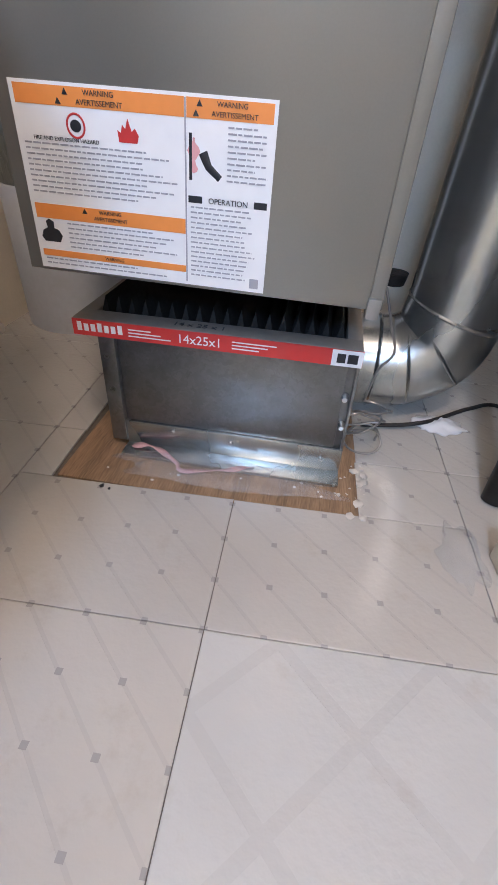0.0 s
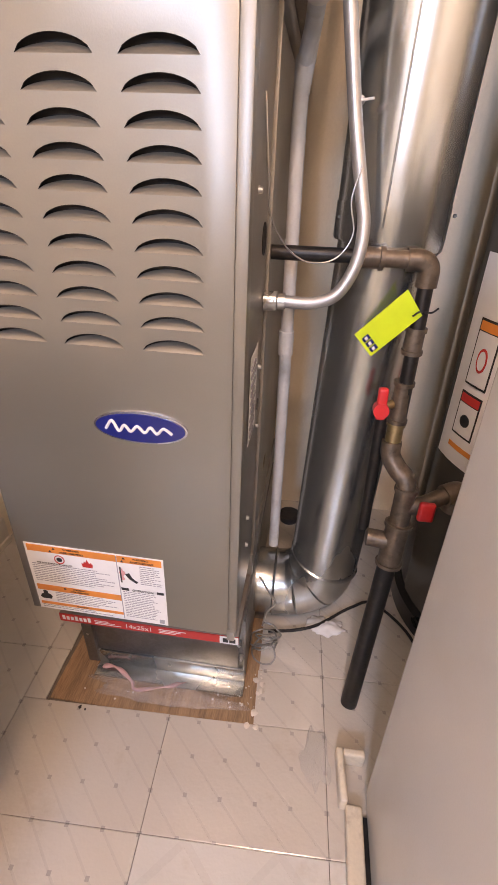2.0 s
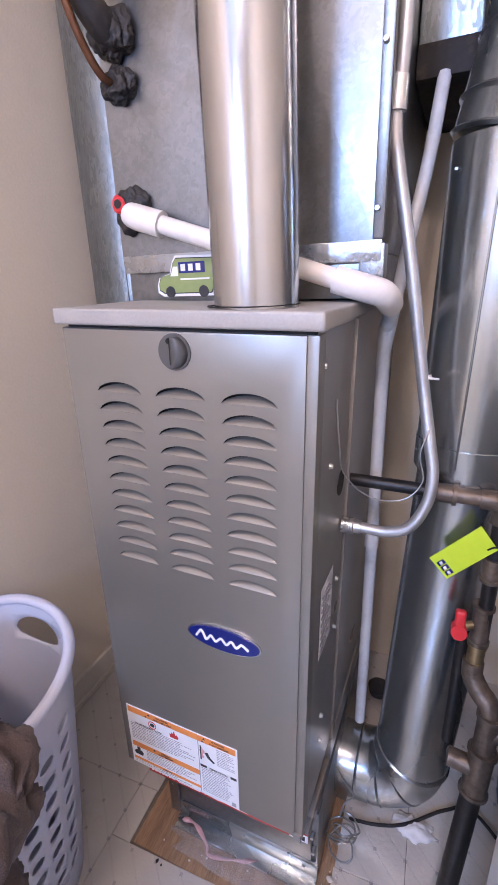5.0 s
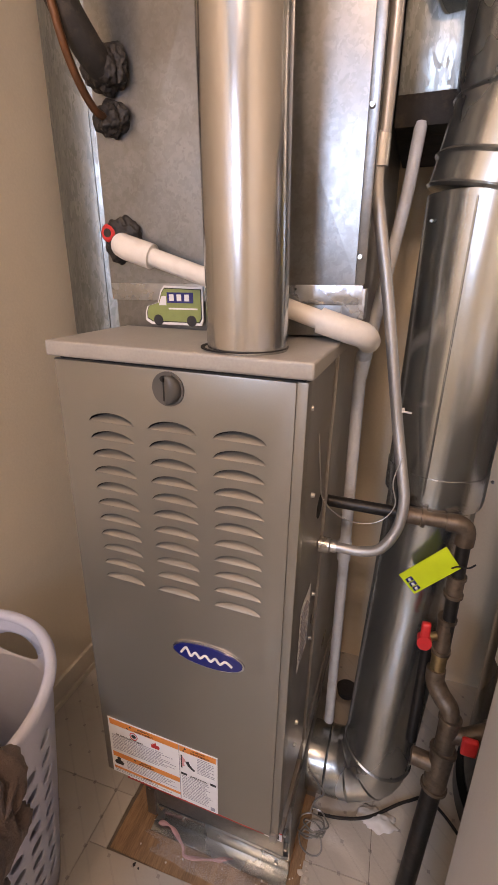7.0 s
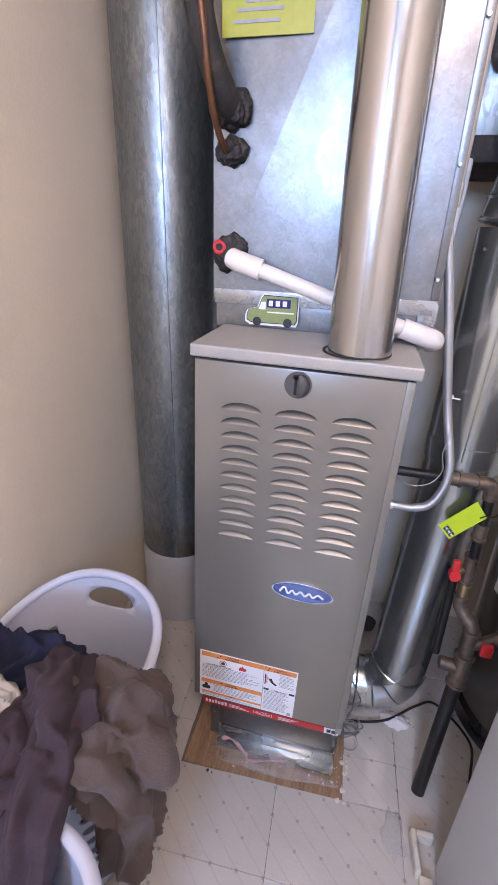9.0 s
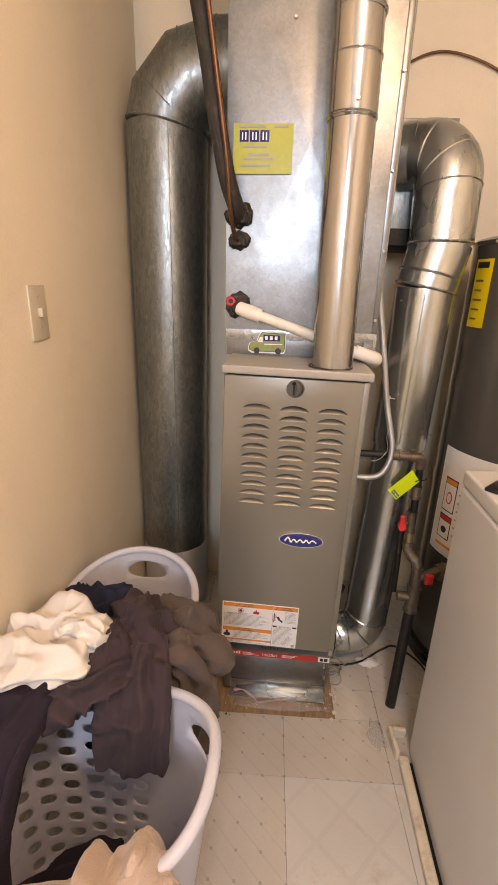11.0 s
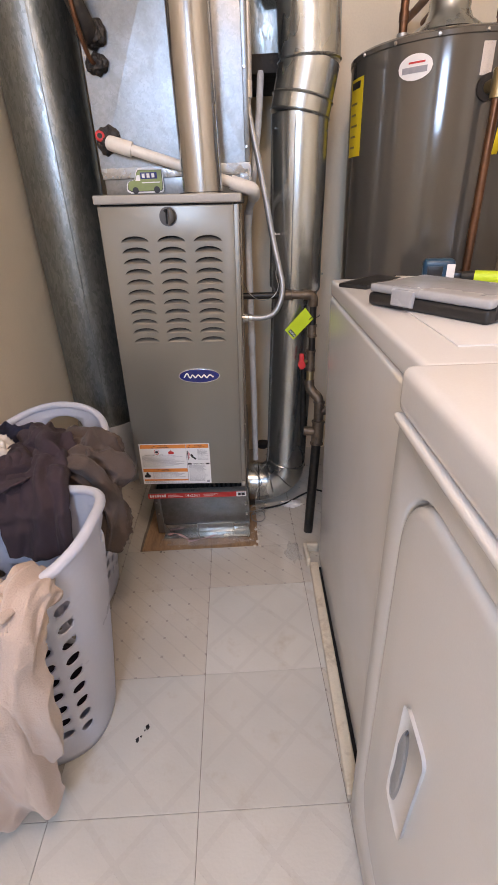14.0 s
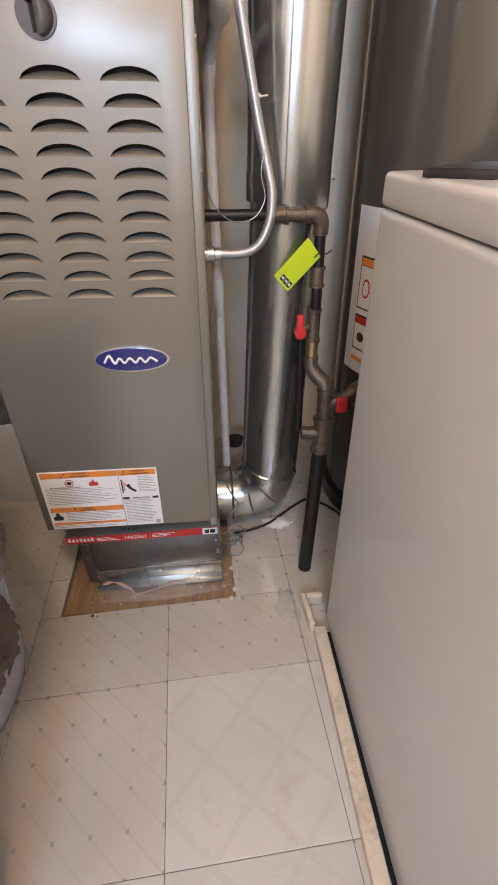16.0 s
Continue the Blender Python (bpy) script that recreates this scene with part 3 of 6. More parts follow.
# warning label, two columns
LX0, LX1, LZ0, LZ1 = -0.2815, -0.0545, 0.291, 0.441
warn = part("warning_label", box(LX0, LX1, FY - 0.0008, FY + 0.001, LZ0, LZ1), M["white_print"], furnace, "white warning label with orange headings")
MX = -0.130


def stripe(x0, x1, z0, z1, mat, nm="print_bar", d=0.0012):
    return part(nm, box(x0, x1, FY - d, FY, z0, z1), mat, warn)


stripe(LX0 + 0.004, MX - 0.001, 0.425, 0.4385, M["orange"], "heading_bar")
stripe(MX + 0.001, LX1 - 0.003, 0.425, 0.4385, M["orange"], "heading_bar")
stripe(LX0 + 0.004, MX - 0.001, 0.337, 0.3495, M["orange"], "heading_bar")
stripe(LX0 + 0.004, MX - 0.001, 0.3025, 0.3085, M["orange"], "heading_bar")
up = Matrix.Rotation(radians(90), 4, "X")
for wx, wz, t, sz in ((-0.203, 0.4350, "WARNING", 0.0055), (-0.203, 0.4285, "AVERTISSEMENT", 0.0055), (-0.091, 0.4350, "WARNING", 0.0052), (-0.089, 0.4285, "AVERTISSEMENT", 0.0052),
                      (-0.203, 0.3465, "WARNING", 0.0045), (-0.203, 0.3410, "AVERTISSEMENT", 0.0045), (-0.203, 0.3055, "WARNING", 0.004),
                      (-0.092, 0.3660, "OPERATION", 0.0064), (-0.236, 0.4015, "FIRE AND EXPLOSION HAZARD", 0.0042)):
    words("lettering", t, sz, Matrix.Translation((wx, FY - 0.0016, wz)) @ up, M["black_print"], warn)
for wx, wz in ((-0.232, 0.435), (-0.239, 0.4285), (-0.118, 0.435), (-0.121, 0.4285), (-0.228, 0.3465)):
    part("alert_triangle", add_plate(bmesh.new(), [(wx - 0.0025, wz - 0.0022), (wx + 0.0025, wz - 0.0022), (wx, wz + 0.0023)], FY - 0.0016, FY), M["black_print"], warn)
rnd = random.Random(5)
lines = bmesh.new()
for z0, z1, x0, x1 in ((0.357, 0.398, LX0 + 0.006, MX - 0.004), (0.3125, 0.3345, LX0 + 0.034, MX - 0.004), (0.295, 0.3005, LX0 + 0.006, MX - 0.004),
                       (0.381, 0.421, MX + 0.036, LX1 - 0.004), (0.300, 0.3605, MX + 0.004, LX1 - 0.010)):
    z = z1
    while z > z0:
        x = x0
        stop = x1 - rnd.random() * 0.35 * (x1 - x0)
        while x < stop:
            w = rnd.uniform(0.003, 0.008)
            add_box(lines, x, min(x + w, stop), FY - 0.0012, FY, z - 0.0011, z + 0.0002)
            x += w + 0.0012
        z -= 0.0042
part("small_print", lines, M["grey_print"], warn)["kind"] = "stuff"
stripe(MX + 0.003, MX + 0.0055, 0.381, 0.415, M["black_print"])
stripe(MX + 0.002, MX + 0.0145, 0.3635, 0.3690, M["black_print"])
stripe(LX1 - 0.0145, LX1 - 0.003, 0.3635, 0.3690, M["black_print"])
stripe(MX - 0.0008, MX + 0.0006, LZ0 + 0.003, LZ1 - 0.003, M["grey_print"], "divider")
part("pink_heat_mark", add_plate(bmesh.new(), [(MX + 0.007 + 0.006 * (0.6 + 0.4 * math.sin(5 * a)) * math.cos(a), 0.399 + 0.013 * math.sin(a)) for a in [2 * math.pi * k / 24 for k in range(24)]], FY - 0.0011, FY), M["pink_print"], warn)
fig = bmesh.new()
add_tube(fig, [(MX + 0.030, FY - 0.001, 0.3835), (MX + 0.020, FY - 0.001, 0.3915), (MX + 0.015, FY - 0.001, 0.402)], [0.0042, 0.0045, 0.0052], 8)
for a in (-0.6, -0.25, 0.1, 0.45):
    add_tube(fig, [(MX + 0.015, FY - 0.001, 0.403), (MX + 0.015 + 0.013 * math.sin(a), FY - 0.001, 0.403 + 0.016 * math.cos(a))], 0.0016, 6)
bmesh.ops.scale(fig, vec=(1, 0.2, 1), verts=fig.verts, space=Matrix.Translation((0, -FY, 0)))
part("pictogram", fig, M["black_print"], warn)
flame = add_plate(bmesh.new(), [(-0.188, 0.4035), (-0.172, 0.4035), (-0.1705, 0.409), (-0.1735, 0.414), (-0.1765, 0.4115), (-0.1795, 0.4205), (-0.182, 0.413), (-0.1845, 0.416), (-0.186, 0.410), (-0.189, 0.412)], FY - 0.0013, FY)
part("flame_pictogram", flame, M["red_print"], warn)
ring = bmesh.new()
add_tube(ring, [(-0.226 + 0.0078 * math.cos(a), FY - 0.0008, 0.412 + 0.0085 * math.sin(a)) for a in [2 * math.pi * k / 24 for k in range(25)]], 0.0009, 6)
part("ring_pictogram", ring, M["red_print"], warn)
part("round_pictogram", ellipse_plate(bmesh.new(), -0.226, 0.412, 0.0048, 0.0045, FY - 0.0012, FY), M["black_print"], warn)
part("pictogram", add_plate(bmesh.new(), [(-0.273, 0.316), (-0.2575, 0.316), (-0.2545, 0.322), (-0.2575, 0.327), (-0.262, 0.3285), (-0.2615, 0.334), (-0.266, 0.3365), (-0.2695, 0.334), (-0.2685, 0.3285), (-0.2735, 0.326), (-0.276, 0.320)], FY - 0.0012, FY), M["black_print"], warn)
part("code_patch", box(-0.0685, -0.060, FY - 0.0012, FY, 0.2945, 0.3035), M["grey_print"], warn)

# screws and details on the right side
for y, z in ((0.40, 1.08), (0.455, 0.935), (0.535, 0.70), (0.535, 0.60), (0.47, 0.46), (0.47, 0.40)):
    part("screw", tube([(FX1 - 0.002, y, z), (FX1 + 0.003, y, z)], [0.0045, 0.003], 10), M["steel"], furnace)
# a black disc paints the shade in the side hole
part("side_opening", tube([(FX1 - 0.002, 0.53, 0.878), (FX1 - 0.0008, 0.53, 0.878)], 0.020, 20), M["dark"], furnace)
part("side_seam", box(FX1 - 0.002, FX1 + 0.004, 0.565, 0.575, FZ0, 1.118, 0.0015), M["furnace_side"], furnace)
sl = part("rating_label", box(FX1 - 0.001, FX1 + 0.0003 - 0.0015 + 0.0006, 0.43, 0.50, 0.62, 0.75), M["white_print"], furnace, "white rating sticker")
sl.location.x += 0.0012
pr = bmesh.new()
for k in range(9):
    add_box(pr, FX1 - 0.001, FX1 + 0.001, 0.436, 0.47 + 0.022 * ((k * 7) % 5) / 5, 0.63 + 0.0125 * k, 0.635 + 0.0125 * k)
part("print_bars", pr, M["grey_print"], sl)["kind"] = "stuff"
furnace.rotation_euler = (0, radians(1.15), 0)

# thin control wire beside the furnace
lone("thermostat_wire", tube(smooth_points([(0.074, 0.47, 1.02), (0.079, 0.475, 0.95), (0.080, 0.50, 0.905), (0.10, 0.53, 0.865), (0.13, 0.55, 0.845), (0.165, 0.56, 0.85), (0.185, 0.565, 0.88), (0.178, 0.565, 0.92), (0.187, 0.57, 0.96)]), 0.0011, 8),
     M["conduit"], "thin pale control wire hanging beside the furnace", "wire")

# ---- furnace base, filter and torn floor ----
base = thing("metal_plinth", (-0.11, 0.7, 0.0), "galvanized sheet-metal plinth under the furnace, dusty and screwed", "plinth")
part("box", box(-0.285, 0.062, 0.475, 1.05, 0.0, 0.2005, 0.002), M["plenum"], base)
part("front_cover", box(-0.262, 0.050, 0.470, 0.476, 0.045, 0.198, 0.002), M["plenum"], base, "plain cover plate over the front")
fl = add_box(bmesh.new(), -0.262, 0.064, 0.435, 0.475, 0.001, 0.006, 0.001)
add_box(fl, -0.262, 0.064, 0.466, 0.472, 0.002, 0.045, 0.001)
part("bottom_flange", fl, M["duct_bright"], base, "bent shiny bottom flange")
part("side_flange", box(0.060, 0.064, 0.468, 0.50, 0.01, 0.1995, 0.001), M["plenum"], base)
part("rail", box(-0.285, -0.262, 0.462, 0.476, 0.01, 0.1995, 0.002), M["plenum"], base)
for x, z in ((-0.276, 0.15), (-0.274, 0.10), (-0.12, 0.185), (-0.06, 0.185), (0.052, 0.13), (0.055, 0.085), (-0.10, 0.03), (-0.19, 0.035), (0.035, 0.025)):
    part("screw", tube([(x, 0.474, z), (x, 0.462, z)], [0.005, 0.0035], 10), M["steel"], base)
part("upper_frame", box(-0.285, 0.062, 0.56, 1.05, 0.230, 0.283, 0.002), M["furnace_side"], base)

filt = thing("air_filter", (-0.114, 0.41, 0.205), "dusty pleated air filter in a red-edged cardboard frame", "air filter")
fb = bmesh.new()
for q in ((-0.288, 0.058, 0.403, 0.433), (-0.288, -0.27, 0.433, 0.93), (0.040, 0.058, 0.433, 0.93), (-0.27, 0.040, 0.90, 0.93)):
    add_box(fb, *q, 0.2065, 0.2285, 0.0012)
part("frame", fb, M["cardboard"], filt)
part("front_strip", box(-0.2882, 0.0585, 0.4016, 0.4035, 0.2075, 0.2275), M["red_print"], filt, "red printed front edge")
part("maker_patch", box(0.0235, 0.0583, 0.4010, 0.4025, 0.2077, 0.2273), M["white_print"], filt)
part("maker_mark", add_box(box(0.0295, 0.039, 0.4004, 0.402, 0.212, 0.223), 0.0415, 0.053, 0.4004, 0.402, 0.212, 0.223), M["black_print"], filt)
mk = bmesh.new()
for k in range(7):
    add_box(mk, -0.282 + 0.0085 * k, -0.2765 + 0.0085 * k, 0.4010, 0.4025, 0.2135, 0.2225 if k % 3 else 0.2245)
part("maker_print", mk, M["white_print"], filt)["kind"] = "stuff"
words("size_lettering", "14x25x1", 0.0155, Matrix.Translation((-0.131, 0.4010, 0.2172)) @ up, M["white_print"], filt)
words("size_lettering", "14 x 25 x 1", 0.014, Matrix.Translation((-0.135, 0.418, 0.2287)), M["black_print"], filt)
tb = bmesh.new()
for k in range(3):
    add_box(tb, -0.218, -0.19 + 0.012 * k, 0.4010, 0.4025, 0.2205 - 0.004 * k, 0.2218 - 0.004 * k)
    add_box(tb, -0.092, -0.06 + 0.010 * (2 - k), 0.4010, 0.4025, 0.2205 - 0.004 * k, 0.2218 - 0.004 * k)
part("small_print", tb, M["white_print"], filt)["kind"] = "stuff"
pl = bmesh.new()
for k in range(18):
    x = -0.270 + 0.0172 * k
    a = [pl.verts.new((x, 0.435, 0.210)), pl.verts.new((x + 0.0086, 0.443, 0.244)), pl.verts.new((x + 0.0172, 0.435, 0.210)),
         pl.verts.new((x, 0.90, 0.210)), pl.verts.new((x + 0.0086, 0.90, 0.244)), pl.verts.new((x + 0.0172, 0.90, 0.210))]
    pl.faces.new((a[0], a[1], a[4], a[3]))
    pl.faces.new((a[1], a[2], a[5], a[4]))
    pl.faces.new((a[0], a[2], a[1]))
part("pleat_pack", pl, M["pleat_and_gap_shade"], filt, "grey dusty pleats")

filt.location += Vector((0, 0.012, -0.0055))  # pushed home into its slot
lone("plywood_patch", box(-0.334, 0.098, 0.376, 0.64, -0.0045, -0.0015), M["plywood"], "bare stained plywood exposed where tiles were torn out", "subfloor", kind="structure")
rib = smooth_points([(-0.25, 0.455, 0.008), (-0.215, 0.452, 0.012), (-0.175, 0.43, 0.008), (-0.16, 0.415, 0.006), (-0.10, 0.43, 0.007), (-0.06, 0.445, 0.008)], 6)
rb = bmesh.new()
prev = None
for i, q in enumerate(rib):
    w = Vector((0.001, 0.0038 * (1 + 0.4 * math.sin(i)), 0.002 * math.sin(i * 0.8)))
    cur = (rb.verts.new(q - w), rb.verts.new(q + w))
    if prev:
        rb.faces.new((prev[0], cur[0], cur[1], prev[1]))
    prev = cur
rbo = lone("plastic_ribbon", rb, M["tape_pink"], "torn pink plastic ribbon lying on the plywood", "ribbon")
rbo.modifiers.new("thick", "SOLIDIFY").thickness = 0.001
crumbs = bmesh.new()
rnd = random.Random(11)
for k in range(46):
    x, y = (rnd.uniform(-0.02, 0.10), rnd.uniform(0.40, 0.50)) if k < 30 else (rnd.uniform(-0.3, 0.1), rnd.uniform(0.38, 0.46))
    if k % 3 == 0:
        x = rnd.uniform(0.075, 0.105)
    s = rnd.uniform(0.0009, 0.0032) if k % 6 else 0.006
    made = bmesh.ops.create_icosphere(crumbs, subdivisions=1, radius=s)["verts"]
    for v in made:
        v.co = Vector((x, y, s * 0.3)) + Vector((v.co.x * rnd.uniform(0.7, 1.5), v.co.y * rnd.uniform(0.7, 1.5), v.co.z * 0.45))
lone("plaster_crumbs", crumbs, M["debris"], "pale plaster crumbs scattered on the plywood", "debris", kind="stuff", sharp=20)

# ---- plenum and flue ----
plenum = thing("supply_plenum", (-0.1, 0.8, FZ1), "tall galvanized sheet-metal plenum above the furnace", "plenum")
part("casing", box(-0.304, 0.106, 0.556, 1.06, 1.20, CEIL, 0.002), M["plenum"], plenum)
xb = bmesh.new()
for z0, z1 in ((1.20, 2.12), (2.12, CEIL)):
    cs = [xb.verts.new(q) for q in ((-0.304, 0.5555, z0), (0.106, 0.5555, z0), (0.106, 0.5555, z1), (-0.304, 0.5555, z1))]
    fs = [xb.verts.new((v.co.x, 0.550, v.co.z)) for v in cs]
    mid = xb.verts.new((-0.10, 0.543, (z0 + z1) / 2))
    for k in range(4):
        xb.faces.new((fs[k], fs[(k + 1) % 4], mid))
        xb.faces.new((cs[k], cs[(k + 1) % 4], fs[(k + 1) % 4], fs[k]))
part("front_sheet", xb, M["plenum"], plenum, "cross-broken galvanized front sheet", sharp=0.5)
part("lower_casing", box(-0.300, 0.104, 0.556, 1.055, FZ1, 1.20, 0.002), M["plenum"], plenum)
part("foil_tape", box(-0.302, 0.108, 0.5475, 0.551, 1.188, 1.214, 0.001), M["foil"], plenum, "crinkled foil tape along the joint")
part("corner_seam", box(0.096, 0.110, 0.546, 0.556, 1.215, CEIL, 0.002), M["plenum"], plenum)
part("side_foil", box(0.080, 0.112, 0.548, 0.58, 1.168, 1.210, 0.002), M["foil"], plenum)
for x, z in ((0.101, 1.25), (0.101, 1.42), (0.101, 1.6), (-0.09, 1.98), (-0.075, 2.0), (-0.15, 1.90), (0.101, 1.8)):
    part("screw", tube([(x, 0.552, z), (x, 0.540, z)], [0.005, 0.003], 10), M["steel"], plenum)
st = part("service_sticker", box(-0.287, -0.143, 0.5405, 0.5425, 1.590, 1.697), M["lime_dull"], plenum, "lime green service sticker")
for k in range(3):
    sq = part("mark_square", box(-0.272 + 0.025 * k, -0.250 + 0.025 * k, 0.5395, 0.541, 1.658, 1.682), M["blue"], st)
    part("mark_bar", add_box(box(-0.2665 + 0.025 * k, -0.2635 + 0.025 * k, 0.5388, 0.540, 1.662, 1.678), -0.2585 + 0.025 * k, -0.2555 + 0.025 * k, 0.5388, 0.540, 1.662, 1.678), M["white_print"], sq)
    sq = None
pb = bmesh.new()
for x0, x1, z in ((-0.262, -0.205, 1.648), (-0.25, -0.20, 1.632), (-0.262, -0.19, 1.622), (-0.268, -0.195, 1.608), (-0.272, -0.21, 1.690), (-0.19, -0.155, 1.690)):
    add_box(pb, x0, x1, 0.5396, 0.541, z - 0.0022, z + 0.0022)
part("print_bars", pb, M["grey_print"], st)["kind"] = "stuff"

flue = thing("flue_pipe", (-0.02, 0.42, 1.14), "shiny round metal flue pipe rising from the furnace lid", "flue pipe")
F = Vector((-0.014, 0.420, 0))
part("lower_section", tube([F + Vector((0, 0, 1.138)), F + Vector((-0.003, 0, 1.40)), F + Vector((-0.004, 0, 1.668))], 0.0505, 48), M["flue"], flue)
part("upper_section", tube([F + Vector((-0.004, 0, 1.668)), F + Vector((-0.006, 0, 1.78))], 0.0525, 48), M["flue"], flue)
part("middle_section", tube([F + Vector((-0.006, 0, 1.78)), F + Vector((-0.008, 0, 1.86)), F + Vector((-0.012, 0, CEIL))], 0.0515, 48), M["flue"], flue)
for z in (1.668, 1.672, 1.775, 1.850):
    part("crimp_ring", tube([F + Vector((-0.005, 0, z - 0.004)), F + Vector((-0.005, 0, z)), F + Vector((-0.005, 0, z + 0.004))], [0.0515, 0.0545, 0.0515], 48), M["flue"], flue)
part("screw", tube([F + Vector((0.0, -0.05, 1.69)), F + Vector((0.0, -0.058, 1.69))], [0.005, 0.003], 10), M["steel"], flue)
# black ring painting the shade where the flue enters the lid
part("lid_hole", lathe([(0.051, 0.0), (0.0555, 0.0), (0.0555, 0.0012), (0.051, 0.0012)], (F.x - 0.004, F.y, 1.1425)), M["dark"], flue)

# condensate drain
drain = thing("condensate_drain", (-0.06, 0.53, 1.15), "white plastic drain pipe crossing in front of the plenum", "drain pipe")
part("pipe", tube([(-0.235, 0.522, 1.262), (0.092, 0.527, 1.156)], 0.0132, 20), M["pvc"], drain)
part("coupling", tube([(-0.262, 0.530, 1.270), (-0.249, 0.521, 1.266), (-0.205, 0.5225, 1.2525)], [0.018, 0.0185, 0.0185], 20), M["pvc"], drain)
part("elbow", tube(smooth_points([(0.054, 0.5265, 1.168), (0.092, 0.529, 1.156), (0.112, 0.540, 1.149), (0.117, 0.560, 1.142), (0.117, 0.60, 1.132)], 6), 0.0178, 20), M["pvc"], drain)
part("drop_pipe", tube(smooth_points([(0.117, 0.59, 1.134), (0.110, 0.67, 1.118), (0.100, 0.715, 1.09), (0.096, 0.72, 1.04), (0.096, 0.72, 0.6), (0.094, 0.72, 0.175)], 8), 0.0115, 16), M["pvc_grey"], drain, "dusty vertical drain pipe")
part("pipe_joint", tube([(0.0955, 0.72, 0.655), (0.0955, 0.72, 0.70)], 0.0142, 16), M["pvc_grey"], drain)
part("foot_cup", lathe([(0.0, 0.0), (0.022, 0.0), (0.026, 0.02), (0.0, 0.02)], (0.125, 0.80, 0.19)), M["putty"], drain)
part("vent_stub", tube(smooth_points([(0.150, 0.803, 1.460), (0.140, 0.765, 1.34), (0.120, 0.73, 1.20), (0.098, 0.719, 1.05)], 6), 0.0105, 16), M["pvc_grey"], drain, "grey vent stub rising behind")
plug = thing("drain_plug", (-0.286, 0.545, 1.27), "red plug set in black sealing putty on the plenum", "plug")
def lump(c, r, seed):
    """A pressed lump of sealing putty."""
    bm = bmesh.new()
    bmesh.ops.create_icosphere(bm, subdivisions=5, radius=1.0)
    for v in bm.verts:
        d = v.co.normalized()
        k = 1 + 0.34 * noise.noise(d * 1.7 + Vector((seed, 0, 0))) + 0.16 * noise.noise(d * 4.1 + Vector((0, seed, 0)))
        v.co = Vector(c) + Vector((d.x * r[0], d.y * r[1], d.z * r[2])) * k
    return bm


part("putty", lump((-0.270, 0.5455, 1.278), (0.035, 0.015, 0.031), 3.0), M["putty"], plug)
part("cap", tube([(-0.287, 0.552, 1.288), (-0.287, 0.533, 1.288), (-0.287, 0.530, 1.288)], [0.0135, 0.0135, 0.010], 20), M["red"], plug, "red plastic cap")
part("cap_recess", tube([(-0.287, 0.531, 1.288), (-0.287, 0.5290, 1.288)], 0.0065, 14), M["putty"], plug)

# refrigerant lines
lines_t = thing("refrigerant_lines", (-0.27, 0.53, 1.44), "black insulated refrigerant pipe with a thin copper line", "refrigerant pipe")
part("insulated_pipe", tube(smooth_points([(-0.270, 0.545, 1.490), (-0.275, 0.51, 1.512), (-0.292, 0.48, 1.565), (-0.312, 0.47, 1.66), (-0.335, 0.46, 1.80), (-0.362, 0.45, 1.95), (-0.385, 0.44, 2.15), (-0.39, 0.44, CEIL)], 8), 0.0205, 20), M["rubber"], lines_t, "black foam insulated pipe")
part("liquid_line", tube(smooth_points([(-0.268, 0.545, 1.437), (-0.276, 0.51, 1.445), (-0.284, 0.475, 1.50), (-0.290, 0.450, 1.60), (-0.315, 0.435, 1.78), (-0.338, 0.425, 1.95), (-0.36, 0.42, 2.2), (-0.365, 0.42, CEIL)], 8), 0.0055, 12), M["copper"], lines_t, "thin copper line")
for c, r in (((-0.268, 0.540, 1.495), 0.026), ((-0.268, 0.540, 1.437), 0.020)):
    part("sealing_putty", lump(c, (r * 1.25, r * 0.8, r * 1.15), c[2] * 7), M["putty"], lines_t)

# van-shaped magnet on the lower casing
van = thing("van_magnet", (-0.185, 0.545, 1.150), "flat green van-shaped magnet with a white edge", "magnet")
VX, VZ = -0.238, 1.151
edge = [(0, 0.006), (0.01, 0.0), (0.10, 0.0), (0.104, 0.008), (0.104, 0.058), (0.036, 0.060), (0.030, 0.052), (0.024, 0.034), (0.004, 0.028), (0.0, 0.018)]
part("white_edge", add_plate(bmesh.new(), [(VX + x, VZ + z) for x, z in edge], 0.5445, 0.5475), M["white_print"], van)
part("outline", add_plate(bmesh.new(), [(VX + 0.003 + x * 0.95, VZ + 0.004 + z * 0.88) for x, z in edge], 0.5441, 0.5460), M["black_print"], van)
part("van_body", add_plate(bmesh.new(), [(VX + 0.0045 + x * 0.92, VZ + 0.0055 + z * 0.83) for x, z in edge], 0.5435, 0.5455), M["green_van"], van)
part("cab_window", add_plate(bmesh.new(), [(VX + 0.026, VZ + 0.030), (VX + 0.040, VZ + 0.030), (VX + 0.040, VZ + 0.044), (VX + 0.032, VZ + 0.044)], 0.5430, 0.545), M["white_print"], van)
for x in (0.024, 0.084):
    part("wheel", ellipse_plate(bmesh.new(), VX + x, VZ + 0.007, 0.0085, 0.0085, 0.5428, 0.545, 20), M["black_print"], van)
part("mark_panel", box(VX + 0.042, VX + 0.088, 0.5429, 0.545, VZ + 0.034, VZ + 0.050), M["blue"], van)
for k in range(3):
    part("mark_bar", box(VX + 0.046 + 0.0135 * k, VX + 0.054 + 0.0135 * k, 0.5424, 0.5440, VZ + 0.037, VZ + 0.047), M["white_print"], van)
part("stripe", box(VX + 0.044, VX + 0.095, 0.5429, 0.545, VZ + 0.024, VZ + 0.0265), M["white_print"], van)

